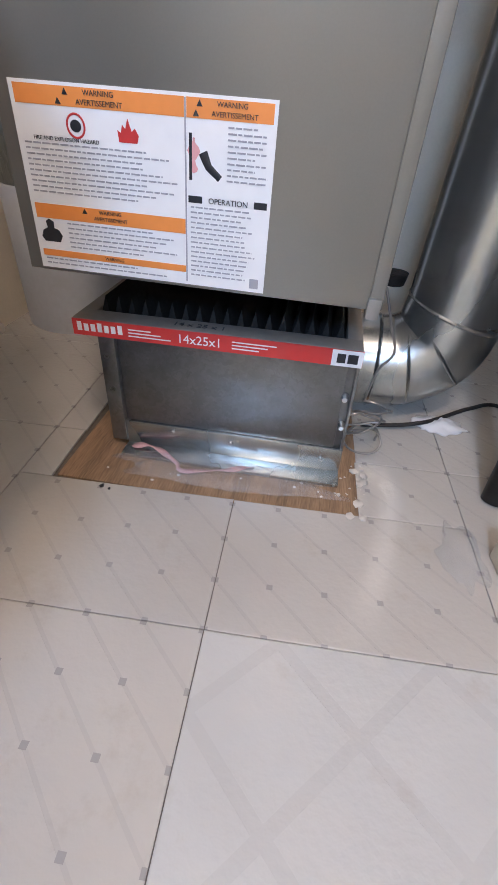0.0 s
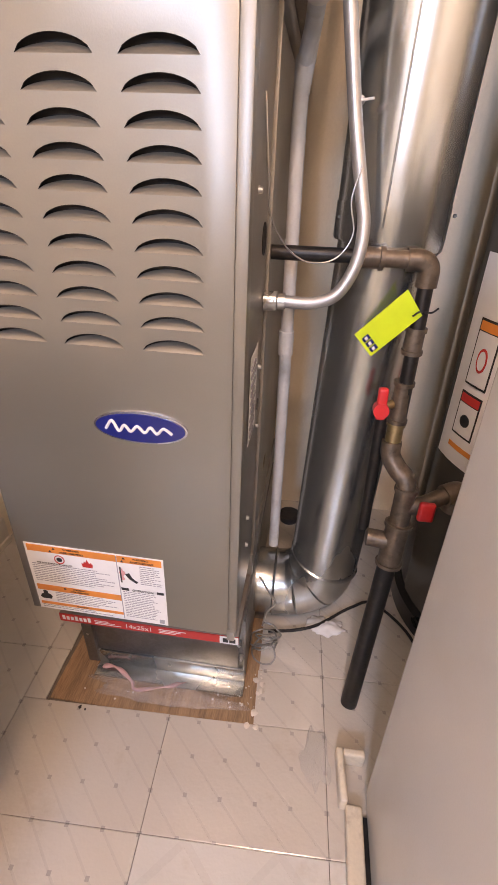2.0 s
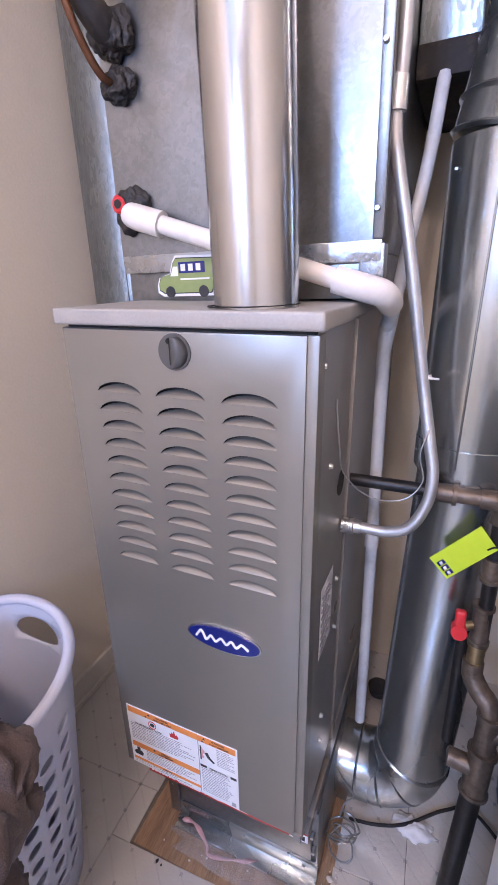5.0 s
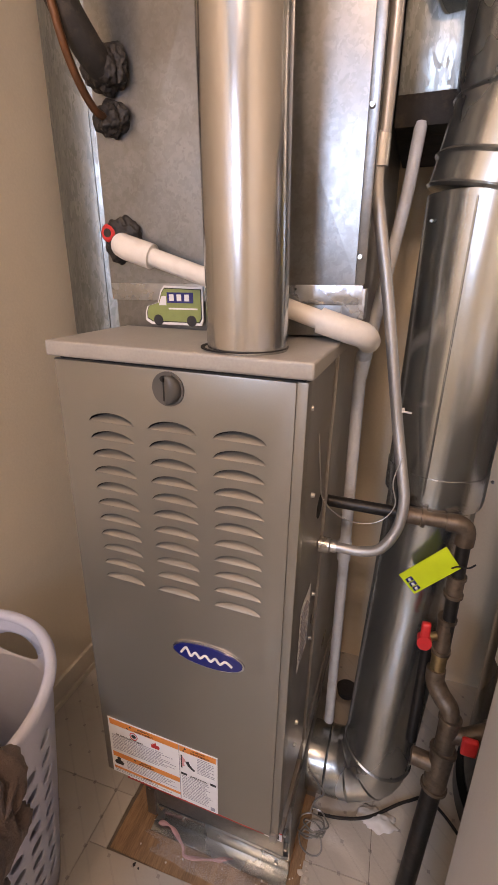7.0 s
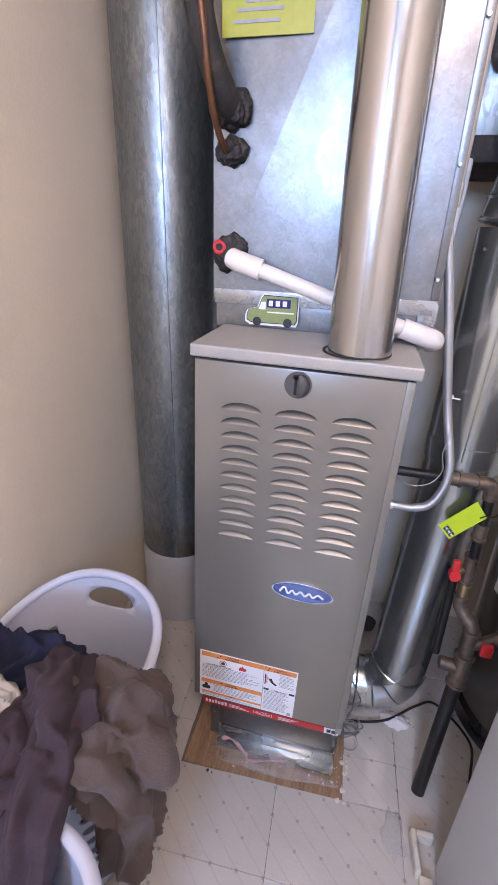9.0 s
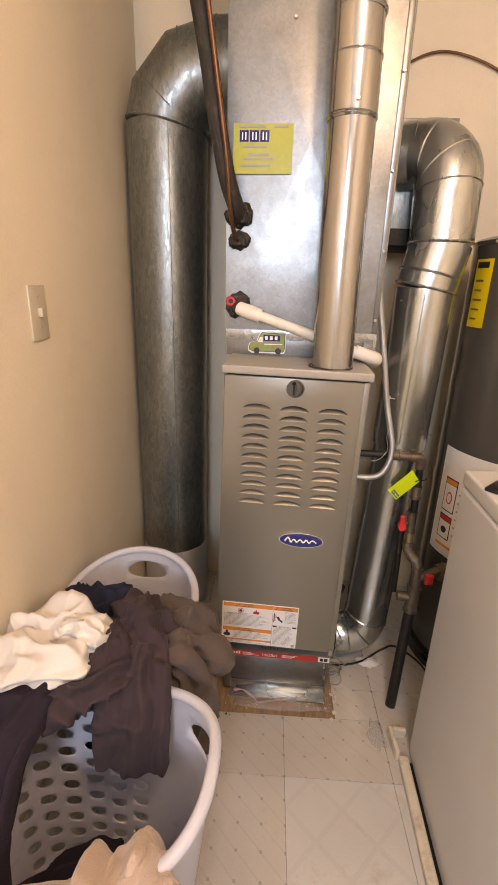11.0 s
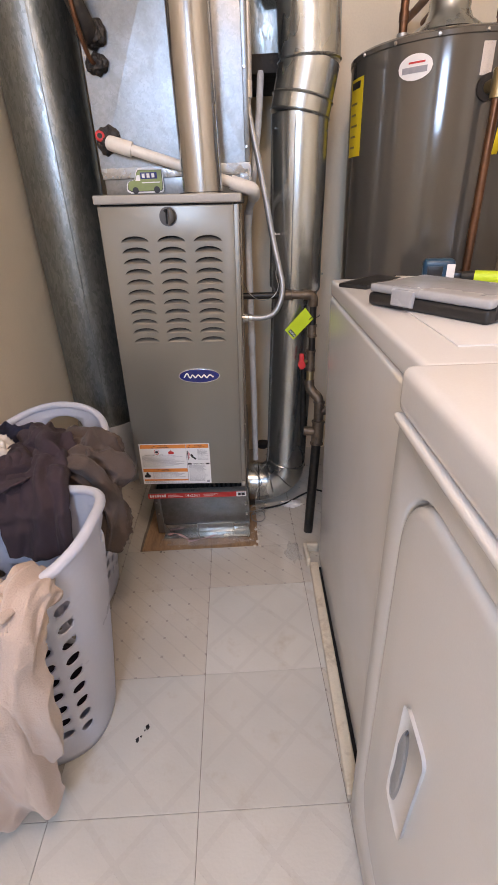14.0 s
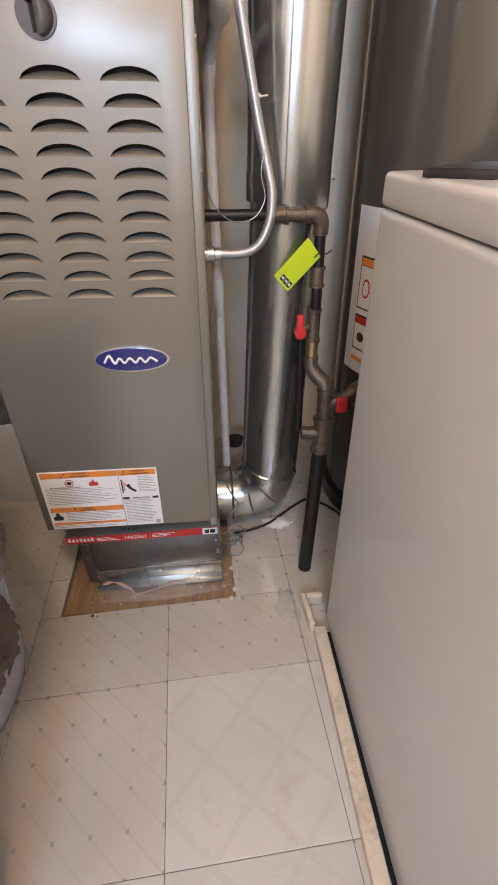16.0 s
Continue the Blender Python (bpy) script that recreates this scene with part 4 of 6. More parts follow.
# ---- the big dull duct beside the wall ----
ld = thing("return_duct", (-0.562, 0.95, 0.0), "large dull galvanized round duct standing by the wall", "duct")
L = Vector((-0.562, 0.955, 0))
part("riser", tube([L + Vector((-0.003, 0, 0.29)), L + Vector((0, 0, 1.0)), L + Vector((0.006, 0, 1.80))], 0.130, 64), M["duct_dark"], ld)
part("riser_seam", tube([L + Vector((0.04, -0.126, 0.29)), L + Vector((0.04, -0.126, 1.82))], 0.0012, 8), M["duct_dark"], ld)
gores = [Vector((-0.556, 0.955, 1.795)), Vector((-0.545, 0.955, 1.850)), Vector((-0.475, 0.955, 1.925)), Vector((-0.385, 0.955, 1.948)), Vector((-0.29, 0.955, 1.950))]
part("elbow", tube(gores, [0.131, 0.133, 0.135, 0.133, 0.131], 64), M["duct_dark"], ld, "mitred sheet-metal elbow", sharp=14)
for a, b in zip(gores, gores[1:]):
    d = (b - a).normalized()
    part("gore_ring", tube([a - d * 0.0035, a, a + d * 0.0035], [0.131, 0.1345, 0.131], 64), M["duct_dark"], ld)
part("collar", lathe([(0.131, 0.0), (0.1345, 0.0), (0.1345, 0.285), (0.131, 0.29)], (L.x - 0.003, L.y, 0.0), 64), M["collar"], ld, "pale painted collar at the floor")

# ---- right-hand duct with its elbows ----
rd = thing("supply_duct", (0.22, 0.69, 0.0), "bright galvanized round duct with elbows beside the furnace", "duct")
R0, R1, R2, R3 = Vector((0.216, 0.685, 0.19)), Vector((0.247, 0.690, 0.865)), Vector((0.258, 0.690, 1.335)), Vector((0.283, 0.695, 1.455))
part("lower_pipe", tube([R0, R0.lerp(R1, 0.5), R1 + Vector((0.001, 0, 0.02))], 0.0765, 56), M["duct_bright"], rd)
part("upper_pipe", tube([R1, R1.lerp(R2, 0.5), R2], [0.0835, 0.0835, 0.0835], 56), M["duct_bright"], rd)
part("collar_ring", tube([R1 + Vector((-0.001, 0, -0.012)), R1 + Vector((0, 0, -0.008)), R1, R1 + Vector((0.001, 0, 0.05))], [0.0725, 0.0835, 0.0848, 0.0848], 56), M["duct_bright"], rd)
part("offset_gore", tube([R2, R3], 0.0855, 56), M["duct_bright"], rd)
part("top_pipe", tube([R3, Vector((0.280, 0.70, 1.585))], 0.0865, 56), M["duct_bright"], rd)
el = [Vector((0.280, 0.70, 1.585)), Vector((0.277, 0.712, 1.635)), Vector((0.252, 0.742, 1.675)), Vector((0.212, 0.78, 1.688)), Vector((0.165, 0.80, 1.685))]
part("elbow", tube(smooth_points([Vector((0.2805, 0.699, 1.545))] + el, 8), 0.0868, 56), M["duct_bright"], rd)
for a, b in zip(el, el[1:]):
    d = (b - a).normalized()
    part("gore_ring", tube([a - d * 0.003, a, a + d * 0.003], [0.0865, 0.0895, 0.0865], 56), M["duct_bright"], rd)
for a, r, t in ((R2, 0.085, (0.02, 0, 0.1)), (R3, 0.086, (0.0, 0, 0.1)), (R2.lerp(R3, 0.3), 0.0855, tuple(R3 - R2))):
    d = Vector(t).normalized()
    part("bead_ring", tube([a - d * 0.004, a, a + d * 0.004], [r, r + 0.004, r], 56), M["duct_bright"], rd)
low = [Vector((0.216, 0.685, 0.19)), Vector((0.201, 0.685, 0.135)), Vector((0.157, 0.685, 0.100)), Vector((0.105, 0.685, 0.090)), Vector((0.055, 0.685, 0.090))]
part("foot_elbow", tube(smooth_points(low, 8), 0.0775, 56), M["duct_bright"], rd)
for a, b in zip(low, low[1:]):
    d = (b - a).normalized()
    part("gore_ring", tube([a - d * 0.003, a, a + d * 0.003], [0.0775, 0.0805, 0.0775], 56), M["duct_bright"], rd)
for c in ((0.335, 0.668, 0.90), (0.168, 0.665, 0.895), (0.185, 0.645, 1.30), (0.335, 0.66, 1.29), (0.175, 0.62, 0.20), (0.25, 0.62, 0.19)):
    v = Vector(c)
    part("screw", tube([v, v + Vector((0, -0.005, 0))], [0.003, 0.002], 10), M["duct_dark"], rd)
part("pipe_seam", tube([R1 + Vector((-0.02, -0.084, 0.02)), R2 + Vector((-0.02, -0.084, -0.01))], 0.0012, 8), M["duct_bright"], rd)
trunk = thing("trunk_duct", (0.18, 0.85, 1.47), "grey boxed duct with black tape between plenum and elbow", "duct")
part("box", box(0.108, 0.315, 0.80, 1.125, 1.50, 1.785, 0.004), M["duct_dark"], trunk)
part("black_tape", box(0.107, 0.317, 0.796, 1.125, 1.455, 1.502, 0.004), M["rubber"], trunk)

# ---- electrical conduit ----
cond = thing("electrical_conduit", (0.13, 0.57, 0.78), "bent galvanized electrical conduit rising beside the furnace", "conduit")
part("tube", tube(smooth_points([(0.070, 0.552, 0.791), (0.10, 0.552, 0.791), (0.140, 0.552, 0.791), (0.172, 0.552, 0.805), (0.193, 0.559, 0.843), (0.198, 0.568, 0.888), (0.190, 0.578, 0.93), (0.171, 0.596, 1.02), (0.140, 0.602, 1.19), (0.117, 0.602, 1.30), (0.109, 0.602, 1.345), (0.109, 0.602, 1.40), (0.114, 0.602, 1.50), (0.116, 0.602, CEIL)], 8), 0.0088, 16), M["conduit"], cond)
part("connector", tube([(0.070, 0.552, 0.791), (0.088, 0.552, 0.791), (0.090, 0.552, 0.791), (0.100, 0.552, 0.791)], [0.014, 0.014, 0.0115, 0.0115], 14), M["steel"], cond)
part("coupling", tube([(0.109, 0.602, 1.365), (0.110, 0.602, 1.402)], 0.0125, 14), M["steel"], cond)
part("zip_tie", tube([(0.1725, 0.601, 1.024), (0.171, 0.602, 1.030)], 0.0105, 14), M["pvc"], cond)
part("zip_tail", tube([(0.176, 0.597, 1.028), (0.192, 0.587, 1.029)], 0.0016, 8), M["pvc"], cond)
part("set_screw", tube([(0.082, 0.539, 0.795), (0.082, 0.530, 0.797)], 0.003, 8), M["steel"], cond)

# ---- gas line ----
gas = thing("gas_line", (0.285, 0.47, 0.0), "black iron gas pipe with fittings and red-handled valves", "gas pipe")
GY = 0.575


def nipple(name, a, b, r, mat, n=16, label=""):
    return part(name, tube([a, b], r, n), mat, gas, label)


def fitting(name, a, b, r, mat=None):
    a, b = Vector(a), Vector(b)
    d = (b - a).normalized()
    return part(name, tube([a, a + d * 0.006, a + d * 0.0065, b - d * 0.0065, b - d * 0.006, b], [r, r, r * 0.86, r * 0.86, r, r], 18), mat or M["fitting"], gas)


nipple("branch_pipe", (0.070, GY, 0.843), (0.205, GY, 0.841), 0.0105, M["iron"])
fitting("union", (0.195, GY, 0.841), (0.235, GY, 0.840), 0.0175)
nipple("branch_nipple", (0.235, GY, 0.840), (0.285, GY, 0.839), 0.0125, M["fitting"])
part("elbow", tube(smooth_points([(0.268, GY, 0.839), (0.288, GY, 0.838), (0.299, GY, 0.828), (0.300, GY, 0.803)], 6), [0.0155] * 19, 18), M["fitting"], gas)
nipple("drop_nipple", (0.300, GY, 0.81), (0.296, GY, 0.60), 0.0115, M["iron"])
fitting("coupling", (0.298, GY, 0.752), (0.297, GY, 0.712), 0.0165)
fitting("valve_body", (0.295, GY, 0.668), (0.293, GY, 0.600), 0.0165, M["fitting"])
vh = part("valve_handle", box(0.254, 0.270, GY - 0.024, GY - 0.012, 0.610, 0.662, 0.005, 3), M["red"], gas, "red plastic valve handle")
part("valve_stem", tube([(0.262, GY - 0.014, 0.628), (0.290, GY, 0.632)], 0.007, 12), M["brass"], gas)
part("handle_hub", tube([(0.262, GY - 0.026, 0.626), (0.262, GY - 0.010, 0.626)], 0.0125, 14), M["red"], vh)
fitting("bushing", (0.293, GY, 0.600), (0.291, GY - 0.003, 0.552), 0.0155, M["brass"])
part("street_elbow", tube(smooth_points([(0.290, GY - 0.003, 0.568), (0.291, GY - 0.006, 0.545), (0.304, GY - 0.014, 0.525), (0.318, GY - 0.022, 0.512), (0.322, GY - 0.026, 0.485)], 6), 0.0165, 18), M["fitting"], gas)
fitting("upper_tee", (0.322, GY - 0.026, 0.50), (0.320, GY - 0.034, 0.425), 0.020)
part("tee_arm", tube([(0.320, GY - 0.030, 0.462), (0.352, GY - 0.028, 0.468), (0.392, GY - 0.020, 0.49)], [0.016, 0.0145, 0.0145], 16), M["fitting"], gas)
part("side_valve_handle", box(0.342, 0.368, GY - 0.055, GY - 0.043, 0.452, 0.488, 0.005, 3), M["red"], gas, "red plastic valve handle")
part("side_elbow", tube(smooth_points([(0.385, GY - 0.022, 0.487), (0.405, GY - 0.012, 0.49), (0.414, GY + 0.005, 0.475), (0.414, GY + 0.008, 0.44)], 6), 0.0185, 16), M["fitting"], gas)
fitting("lower_tee", (0.320, GY - 0.034, 0.43), (0.314, GY - 0.048, 0.345), 0.0235)
part("tee_stub", tube([(0.314, GY - 0.04, 0.392), (0.270, GY - 0.036, 0.394), (0.268, GY - 0.036, 0.394)], [0.016, 0.016, 0.011], 16), M["fitting"], gas)
nipple("standpipe", (0.314, GY - 0.046, 0.36), (0.285, 0.470, 0.0), 0.0168, M["iron"], 24, "thick black standpipe to the floor")
nipple("back_pipe", (0.272, GY + 0.02, 0.60), (0.270, GY + 0.012, 0.375), 0.0105, M["iron"])
# the line stands further back at the top than at its foot
for ob in gas.children_recursive:
    for v in ob.data.vertices:
        z = v.co.z
        v.co.y += 0.028 if z > 0.80 else (0.012 + 0.016 * (z - 0.64) / 0.16 if z > 0.64 else (-0.010 + 0.022 * (z - 0.50) / 0.14 if z > 0.50 else -0.010))
        v.co.z += 0.007 if z > 0.80 else 0.0
tag = thing("inspection_tag", (0.268, 0.555, 0.72), "bright lime paper tag tied to the gas pipe", "tag")
tg = bmesh.new()
corner = [Vector(c) for c in ((0.235, 0.580, 0.7085), (0.300, 0.586, 0.773), (0.273, 0.586, 0.809), (0.206, 0.580, 0.741))]
mid = Vector((0, 0, 0))
tv = [tg.verts.new(c) for c in corner]
tb2 = [tg.verts.new(c + Vector((0, 0.0012, 0))) for c in corner]
tg.faces.new(tv)
tg.faces.new(tb2[::-1])
for k in range(4):
    tg.faces.new((tv[k], tb2[k], tb2[(k + 1) % 4], tv[(k + 1) % 4]))
part("card", tg, M["lime"], tag)
e1, e2 = (corner[1] - corner[0]), (corner[3] - corner[0])
for k in range(3):
    q = bmesh.new()
    o = corner[0] + e1 * 0.05 + e2 * (0.10 + 0.22 * k) + Vector((0, -0.0012, 0))
    vs = [q.verts.new(o + a) for a in (Vector(), e1 * 0.13, e1 * 0.13 + e2 * 0.18, e2 * 0.18)]
    q.faces.new(vs)
    pm = part("mark_square", q, M["blue"], tag)
    pm.modifiers.new("thick", "SOLIDIFY").thickness = 0.0008
    q = bmesh.new()
    o += e1 * 0.04 + e2 * 0.03 + Vector((0, -0.0012, 0))
    q.faces.new([q.verts.new(o + a) for a in (Vector(), e1 * 0.05, e1 * 0.05 + e2 * 0.12, e2 * 0.12)])
    pm = part("mark_bar", q, M["white_print"], tag)
    pm.modifiers.new("thick", "SOLIDIFY").thickness = 0.0006
part("tie", tube(smooth_points([(0.286, 0.583, 0.772), (0.295, 0.580, 0.780), (0.311, 0.584, 0.778), (0.321, 0.588, 0.784)], 5), 0.0014, 8), M["black_plastic"], tag)

# ---- water heater ----
HX, HY, HR, HT = 0.685, 0.785, 0.262, 1.470
wh = thing("water_heater", (HX, HY, 0.0), "tall taupe-grey gas water heater with labels", "water heater")
part("jacket", lathe([(HR - 0.004, 0.06), (HR, 0.065), (HR, HT - 0.012), (HR + 0.003, HT - 0.010), (HR + 0.003, HT), (HR - 0.004, HT + 0.006), (HR - 0.03, HT + 0.014), (0.0, HT + 0.022)], (HX, HY, 0), 96), M["heater"], wh)
part("base_ring", lathe([(HR - 0.03, 0.0), (HR + 0.012, 0.0), (HR + 0.012, 0.05), (HR - 0.004, 0.062)], (HX, HY, 0), 96), M["black_plastic"], wh, "black base ring")
for a in range(200, 345, 24):
    q = Vector((math.cos(radians(a)), math.sin(radians(a)), 0))
    c = Vector((HX, HY, HT - 0.006)) + q * (HR + 0.003)
    part("screw", tube([c, c + q * 0.004], [0.005, 0.003], 10), M["steel"], wh)
# draft hood on three legs, a black plug painting shade below, vent above
part("flue_gap", lathe([(0.0, 0.018), (0.07, 0.018), (0.07, 0.045), (0.0, 0.045)], (HX, HY, HT), 40), M["dark"], wh, "black plug painting the shade under the draft hood")
part("draft_hood", lathe([(0.098, 0.046), (0.102, 0.048), (0.098, 0.056), (0.066, 0.078), (0.056, 0.10), (0.0545, 0.155), (0.0575, 0.160), (0.0545, 0.165)], (HX, HY, HT), 40), M["duct_bright"], wh)
for a in (30, 150, 270):
    c = Vector((HX + 0.088 * math.cos(radians(a)), HY + 0.088 * math.sin(radians(a)), HT))
    part("hood_leg", tube([c + Vector((0, 0, 0.012)), c + Vector((0, 0, 0.05))], 0.006, 10), M["duct_bright"], wh)
part("vent_pipe", lathe([(0.053, 0.16), (0.053, CEIL - HT)], (HX, HY, HT), 40), M["duct_bright"], wh)
for dx, run in ((-0.135, 0.10), (0.135, -0.10)):
    px, py = HX + dx, HY - 0.035
    part("dip_nipple", lathe([(0.0, 0.005), (0.021, 0.008), (0.023, 0.016), (0.023, 0.026), (0.016, 0.034), (0.016, 0.048), (0.0, 0.048)], (px, py, HT), 18), M["conduit"], wh, "grey union nut")
    part("copper_riser", tube(smooth_points([(px, py, HT + 0.04), (px, py, HT + 0.13), (px + run * 0.10, py + 0.01, HT + 0.158), (px + run * 0.45, py + 0.05, HT + 0.168), (px + run, py + 0.12, HT + 0.168), (px + run, NY, HT + 0.168)], 6), 0.0115, 14), M["copper"], wh)
    part("solder_ring", tube([(px, py, HT + 0.075), (px, py, HT + 0.095)], 0.0138, 14), M["copper"], wh)


def wrap(a0, a1, z0, z1, d=0.0015, n=10, shape=None):
    """A curved sticker on the tank between two bearings."""
    bm = bmesh.new()
    cols = []
    for k in range(n + 1):
        a = radians(a0 + (a1 - a0) * k / n)
        lo, hi = (z0, z1) if shape is None else shape(-1 + 2 * k / n)
        cols.append([bm.verts.new((HX + (HR + d) * math.cos(a), HY + (HR + d) * math.sin(a), z)) for z in (lo, hi)])
    for p, q in zip(cols, cols[1:]):
        f = list(dict.fromkeys((p[0], q[0], q[1], p[1])))
        bm.faces.new(f)
    bmesh.ops.remove_doubles(bm, verts=bm.verts, dist=1e-5)
    bmesh.ops.solidify(bm, geom=bm.faces, thickness=-0.0008)
    return bm


def lens_z(cz, h):
    return lambda u: (cz - h * math.sqrt(max(0.0, 1 - u * u)), cz + h * math.sqrt(max(0.0, 1 - u * u)))


yl = part("energy_label", wrap(183, 200.3, 1.228, 1.420), M["yellow"], wh, "yellow energy label")
part("print_bar", wrap(185, 197, 1.395, 1.412, 0.0024), M["black_print"], yl)
for k in range(5):
    part("print_bar", wrap(186, 193 + k % 3, 1.25 + 0.027 * k, 1.255 + 0.027 * k, 0.0024), M["brass"], yl)
bd = part("brand_badge", wrap(227.2, 246.2, 0, 0, 0.002, 28, lens_z(1.406, 0.0275)), M["white_print"], wh, "white oval badge")
part("brand_bar", wrap(229.6, 243.4, 1.394, 1.407, 0.003), M["grey_print"], bd)
part("brand_swoosh", wrap(233, 242, 1.4135, 1.4175, 0.003), M["red_print"], bd)
part("small_sticker", wrap(271, 277.5, 1.375, 1.442), M["silver"], wh)
wl = part("safety_label", wrap(188, 232, 0.465, 0.845), M["white_print"], wh, "white safety instructions label")
for a0, z0, z1 in ((195, 0.626, 0.745), (195, 0.525, 0.612)):
    part("frame_bar", wrap(a0, a0 + 12, z0, z1, 0.0024), M["black_print"], wl)
    part("frame_field", wrap(a0 + 0.7, a0 + 11.3, z0 + 0.004, z1 - 0.022, 0.0030), M["white_print"], wl)
    part("heading_bar", wrap(a0 + 0.7, a0 + 11.3, z1 - 0.02, z1 - 0.004, 0.0030), M["orange"] if z0 > 0.6 else M["red_print"], wl)
    part("pictogram", wrap(a0 + 3.5, a0 + 9, 0, 0, 0.0036, 16, lens_z((z0 + z1) / 2 - 0.01, 0.022 if z0 > 0.6 else 0.012)), M["red_print"] if z0 > 0.6 else M["black_print"], wl)
    if z0 > 0.6:
        part("pictogram_field", wrap(a0 + 4.3, a0 + 8.2, 0, 0, 0.0042, 16, lens_z((z0 + z1) / 2 - 0.01, 0.017)), M["white_print"], wl)
part("heading_bar", wrap(195, 230, 0.495, 0.505, 0.0024), M["orange"], wl)
for k in range(6):
    part("print_bar", wrap(209, 222 + (k * 5) % 9, 0.55 + 0.03 * k, 0.556 + 0.03 * k, 0.0024), M["grey_print"], wl)
# relief valve with its discharge pipe
va = radians(277)
vp = Vector((HX + HR * math.cos(va), HY + HR * math.sin(va), 1.350))
out = Vector((math.cos(va), math.sin(va), 0))
part("valve_gasket", tube([vp - out * 0.002, vp + out * 0.006], 0.03, 20), M["rubber"], wh)
rv = part("relief_valve", tube([vp, vp + out * 0.05], [0.014, 0.016], 16), M["brass"], wh, "brass relief valve")
part("valve_body", tube([vp + out * 0.048 + Vector((0, 0, 0.03)), vp + out * 0.048 - Vector((0, 0, 0.03))], 0.017, 16), M["brass"], rv)
part("valve_lever", box(vp.x + 0.01, vp.x + 0.03, vp.y - 0.07, vp.y - 0.05, 1.372, 1.379, 0.002), M["steel"], rv)
tagp = bmesh.new()
a, b = vp + out * 0.07 + Vector((0.018, 0, 0.03)), vp + out * 0.075 + Vector((0.002, 0, -0.15))
vs = [tagp.verts.new(v) for v in (a + Vector((-0.010, 0, 0)), a + Vector((0.012, 0, 0.01)), b.lerp(a, 0.4) + Vector((0.018, -0.008, 0)), b + Vector((0.008, 0, 0)), b + Vector((-0.006, 0, 0)), b.lerp(a, 0.4) + Vector((-0.008, -0.008, 0)))]
tagp.faces.new((vs[0], vs[1], vs[2], vs[5]))
tagp.faces.new((vs[5], vs[2], vs[3], vs[4]))
tp = part("valve_tag", tagp, M["yellow"], wh, "curled yellow warning tag")
tp.modifiers.new("thick", "SOLIDIFY").thickness = 0.001
part("discharge_pipe", tube([vp + out * 0.048 - Vector((0, 0, 0.03)), vp + out * 0.045 - Vector((0.004, 0, 1.2))], 0.0115, 14), M["copper"], wh, "copper discharge pipe")

# ---- washer and dryer ----
washer = thing("washing_machine", (0.65, -0.045, 0.0), "white enamelled top-loading washing machine, plain front", "washing machine")
WF, W0, W1 = 0.304, -0.395, 0.296
part("cabinet", box(WF, 1.0, W0, W1, 0.012, 0.893, 0.010, 4), M["enamel"], washer)
part("top_deck", box(WF + 0.001, 1.0, W0 - 0.002, W1 + 0.004, 0.8945, 0.935, 0.010, 4), M["enamel"], washer, "white top deck with rolled edges")
# black slab painting the shadow line between cabinet and deck
part("deck_gap", box(WF + 0.012, 0.99, W0 + 0.012, W1 - 0.012, 0.892, 0.8955), M["dark"], washer)
part("lid", box(0.372, 0.80, W0 + 0.07, W1 - 0.07, 0.9335, 0.9375, 0.003, 2), M["enamel"], washer, "flat white lid")
part("console", add_plate(bmesh.new(), [(0.86, 0.936), (1.0, 0.936), (1.0, 1.08), (0.93, 1.08)], W0, W1), M["enamel"], washer, "sloping control console")
for x in (0.36, 0.95):
    for y in (W0 + 0.06, W1 - 0.06):
        part("foot", lathe([(0.0, 0.0), (0.02, 0.0), (0.02, 0.01), (0.008, 0.012), (0.008, 0.014), (0.0, 0.014)], (x, y, 0.0), 16), M["black_plastic"], washer)

dryer = thing("tumble_dryer", (0.63, -0.78, 0.0), "white tumble dryer with a front door and recessed handle", "tumble dryer")
DF, D0, D1, DT = 0.268, -1.125, -0.435, 0.952
part("cabinet", box(DF + 0.0165, 0.98, D0, D1, 0.012, 0.9, 0.006, 3), M["enamel"], dryer)
part("top_deck", box(DF - 0.004, 0.98, D0, D1, 0.898, DT, 0.014, 5), M["enamel"], dryer, "white top with rounded edges")
part("front_lip", box(DF - 0.009, DF + 0.01, D0 + 0.004, D1 - 0.008, 0.889, 0.899, 0.0045, 4), M["enamel"], dryer, "raised white lip under the top")
part("top_recess", box(0.345, 0.93, D0 + 0.06, D1 - 0.06, DT - 0.0005, DT + 0.0025, 0.002), M["enamel"], dryer)
part("top_slot", box(0.40, 0.60, D1 - 0.115, D1 - 0.111, DT + 0.002, DT + 0.003), M["black_plastic"], dryer)
# the door: a raised panel with a bowed top inside a shallow channel


def door_outline(grow, y0=-1.06, y1=-0.497, z0=0.16, z1=0.848, r=0.085):
    y0, y1, z0, z1 = y0 - grow, y1 + grow, z0 - grow, z1 + grow
    out = []
    for cy, cz, a0 in ((y1 - r, z1 - r, 0), (y0 + r, z1 - r, 90), (y0 + r, z0 + r, 180), (y1 - r, z0 + r, 270)):
        for k in range(9):
            a = radians(a0 + 90 * k / 8)
            out.append((cy + r * math.cos(a), cz + r * math.sin(a)))
    return out


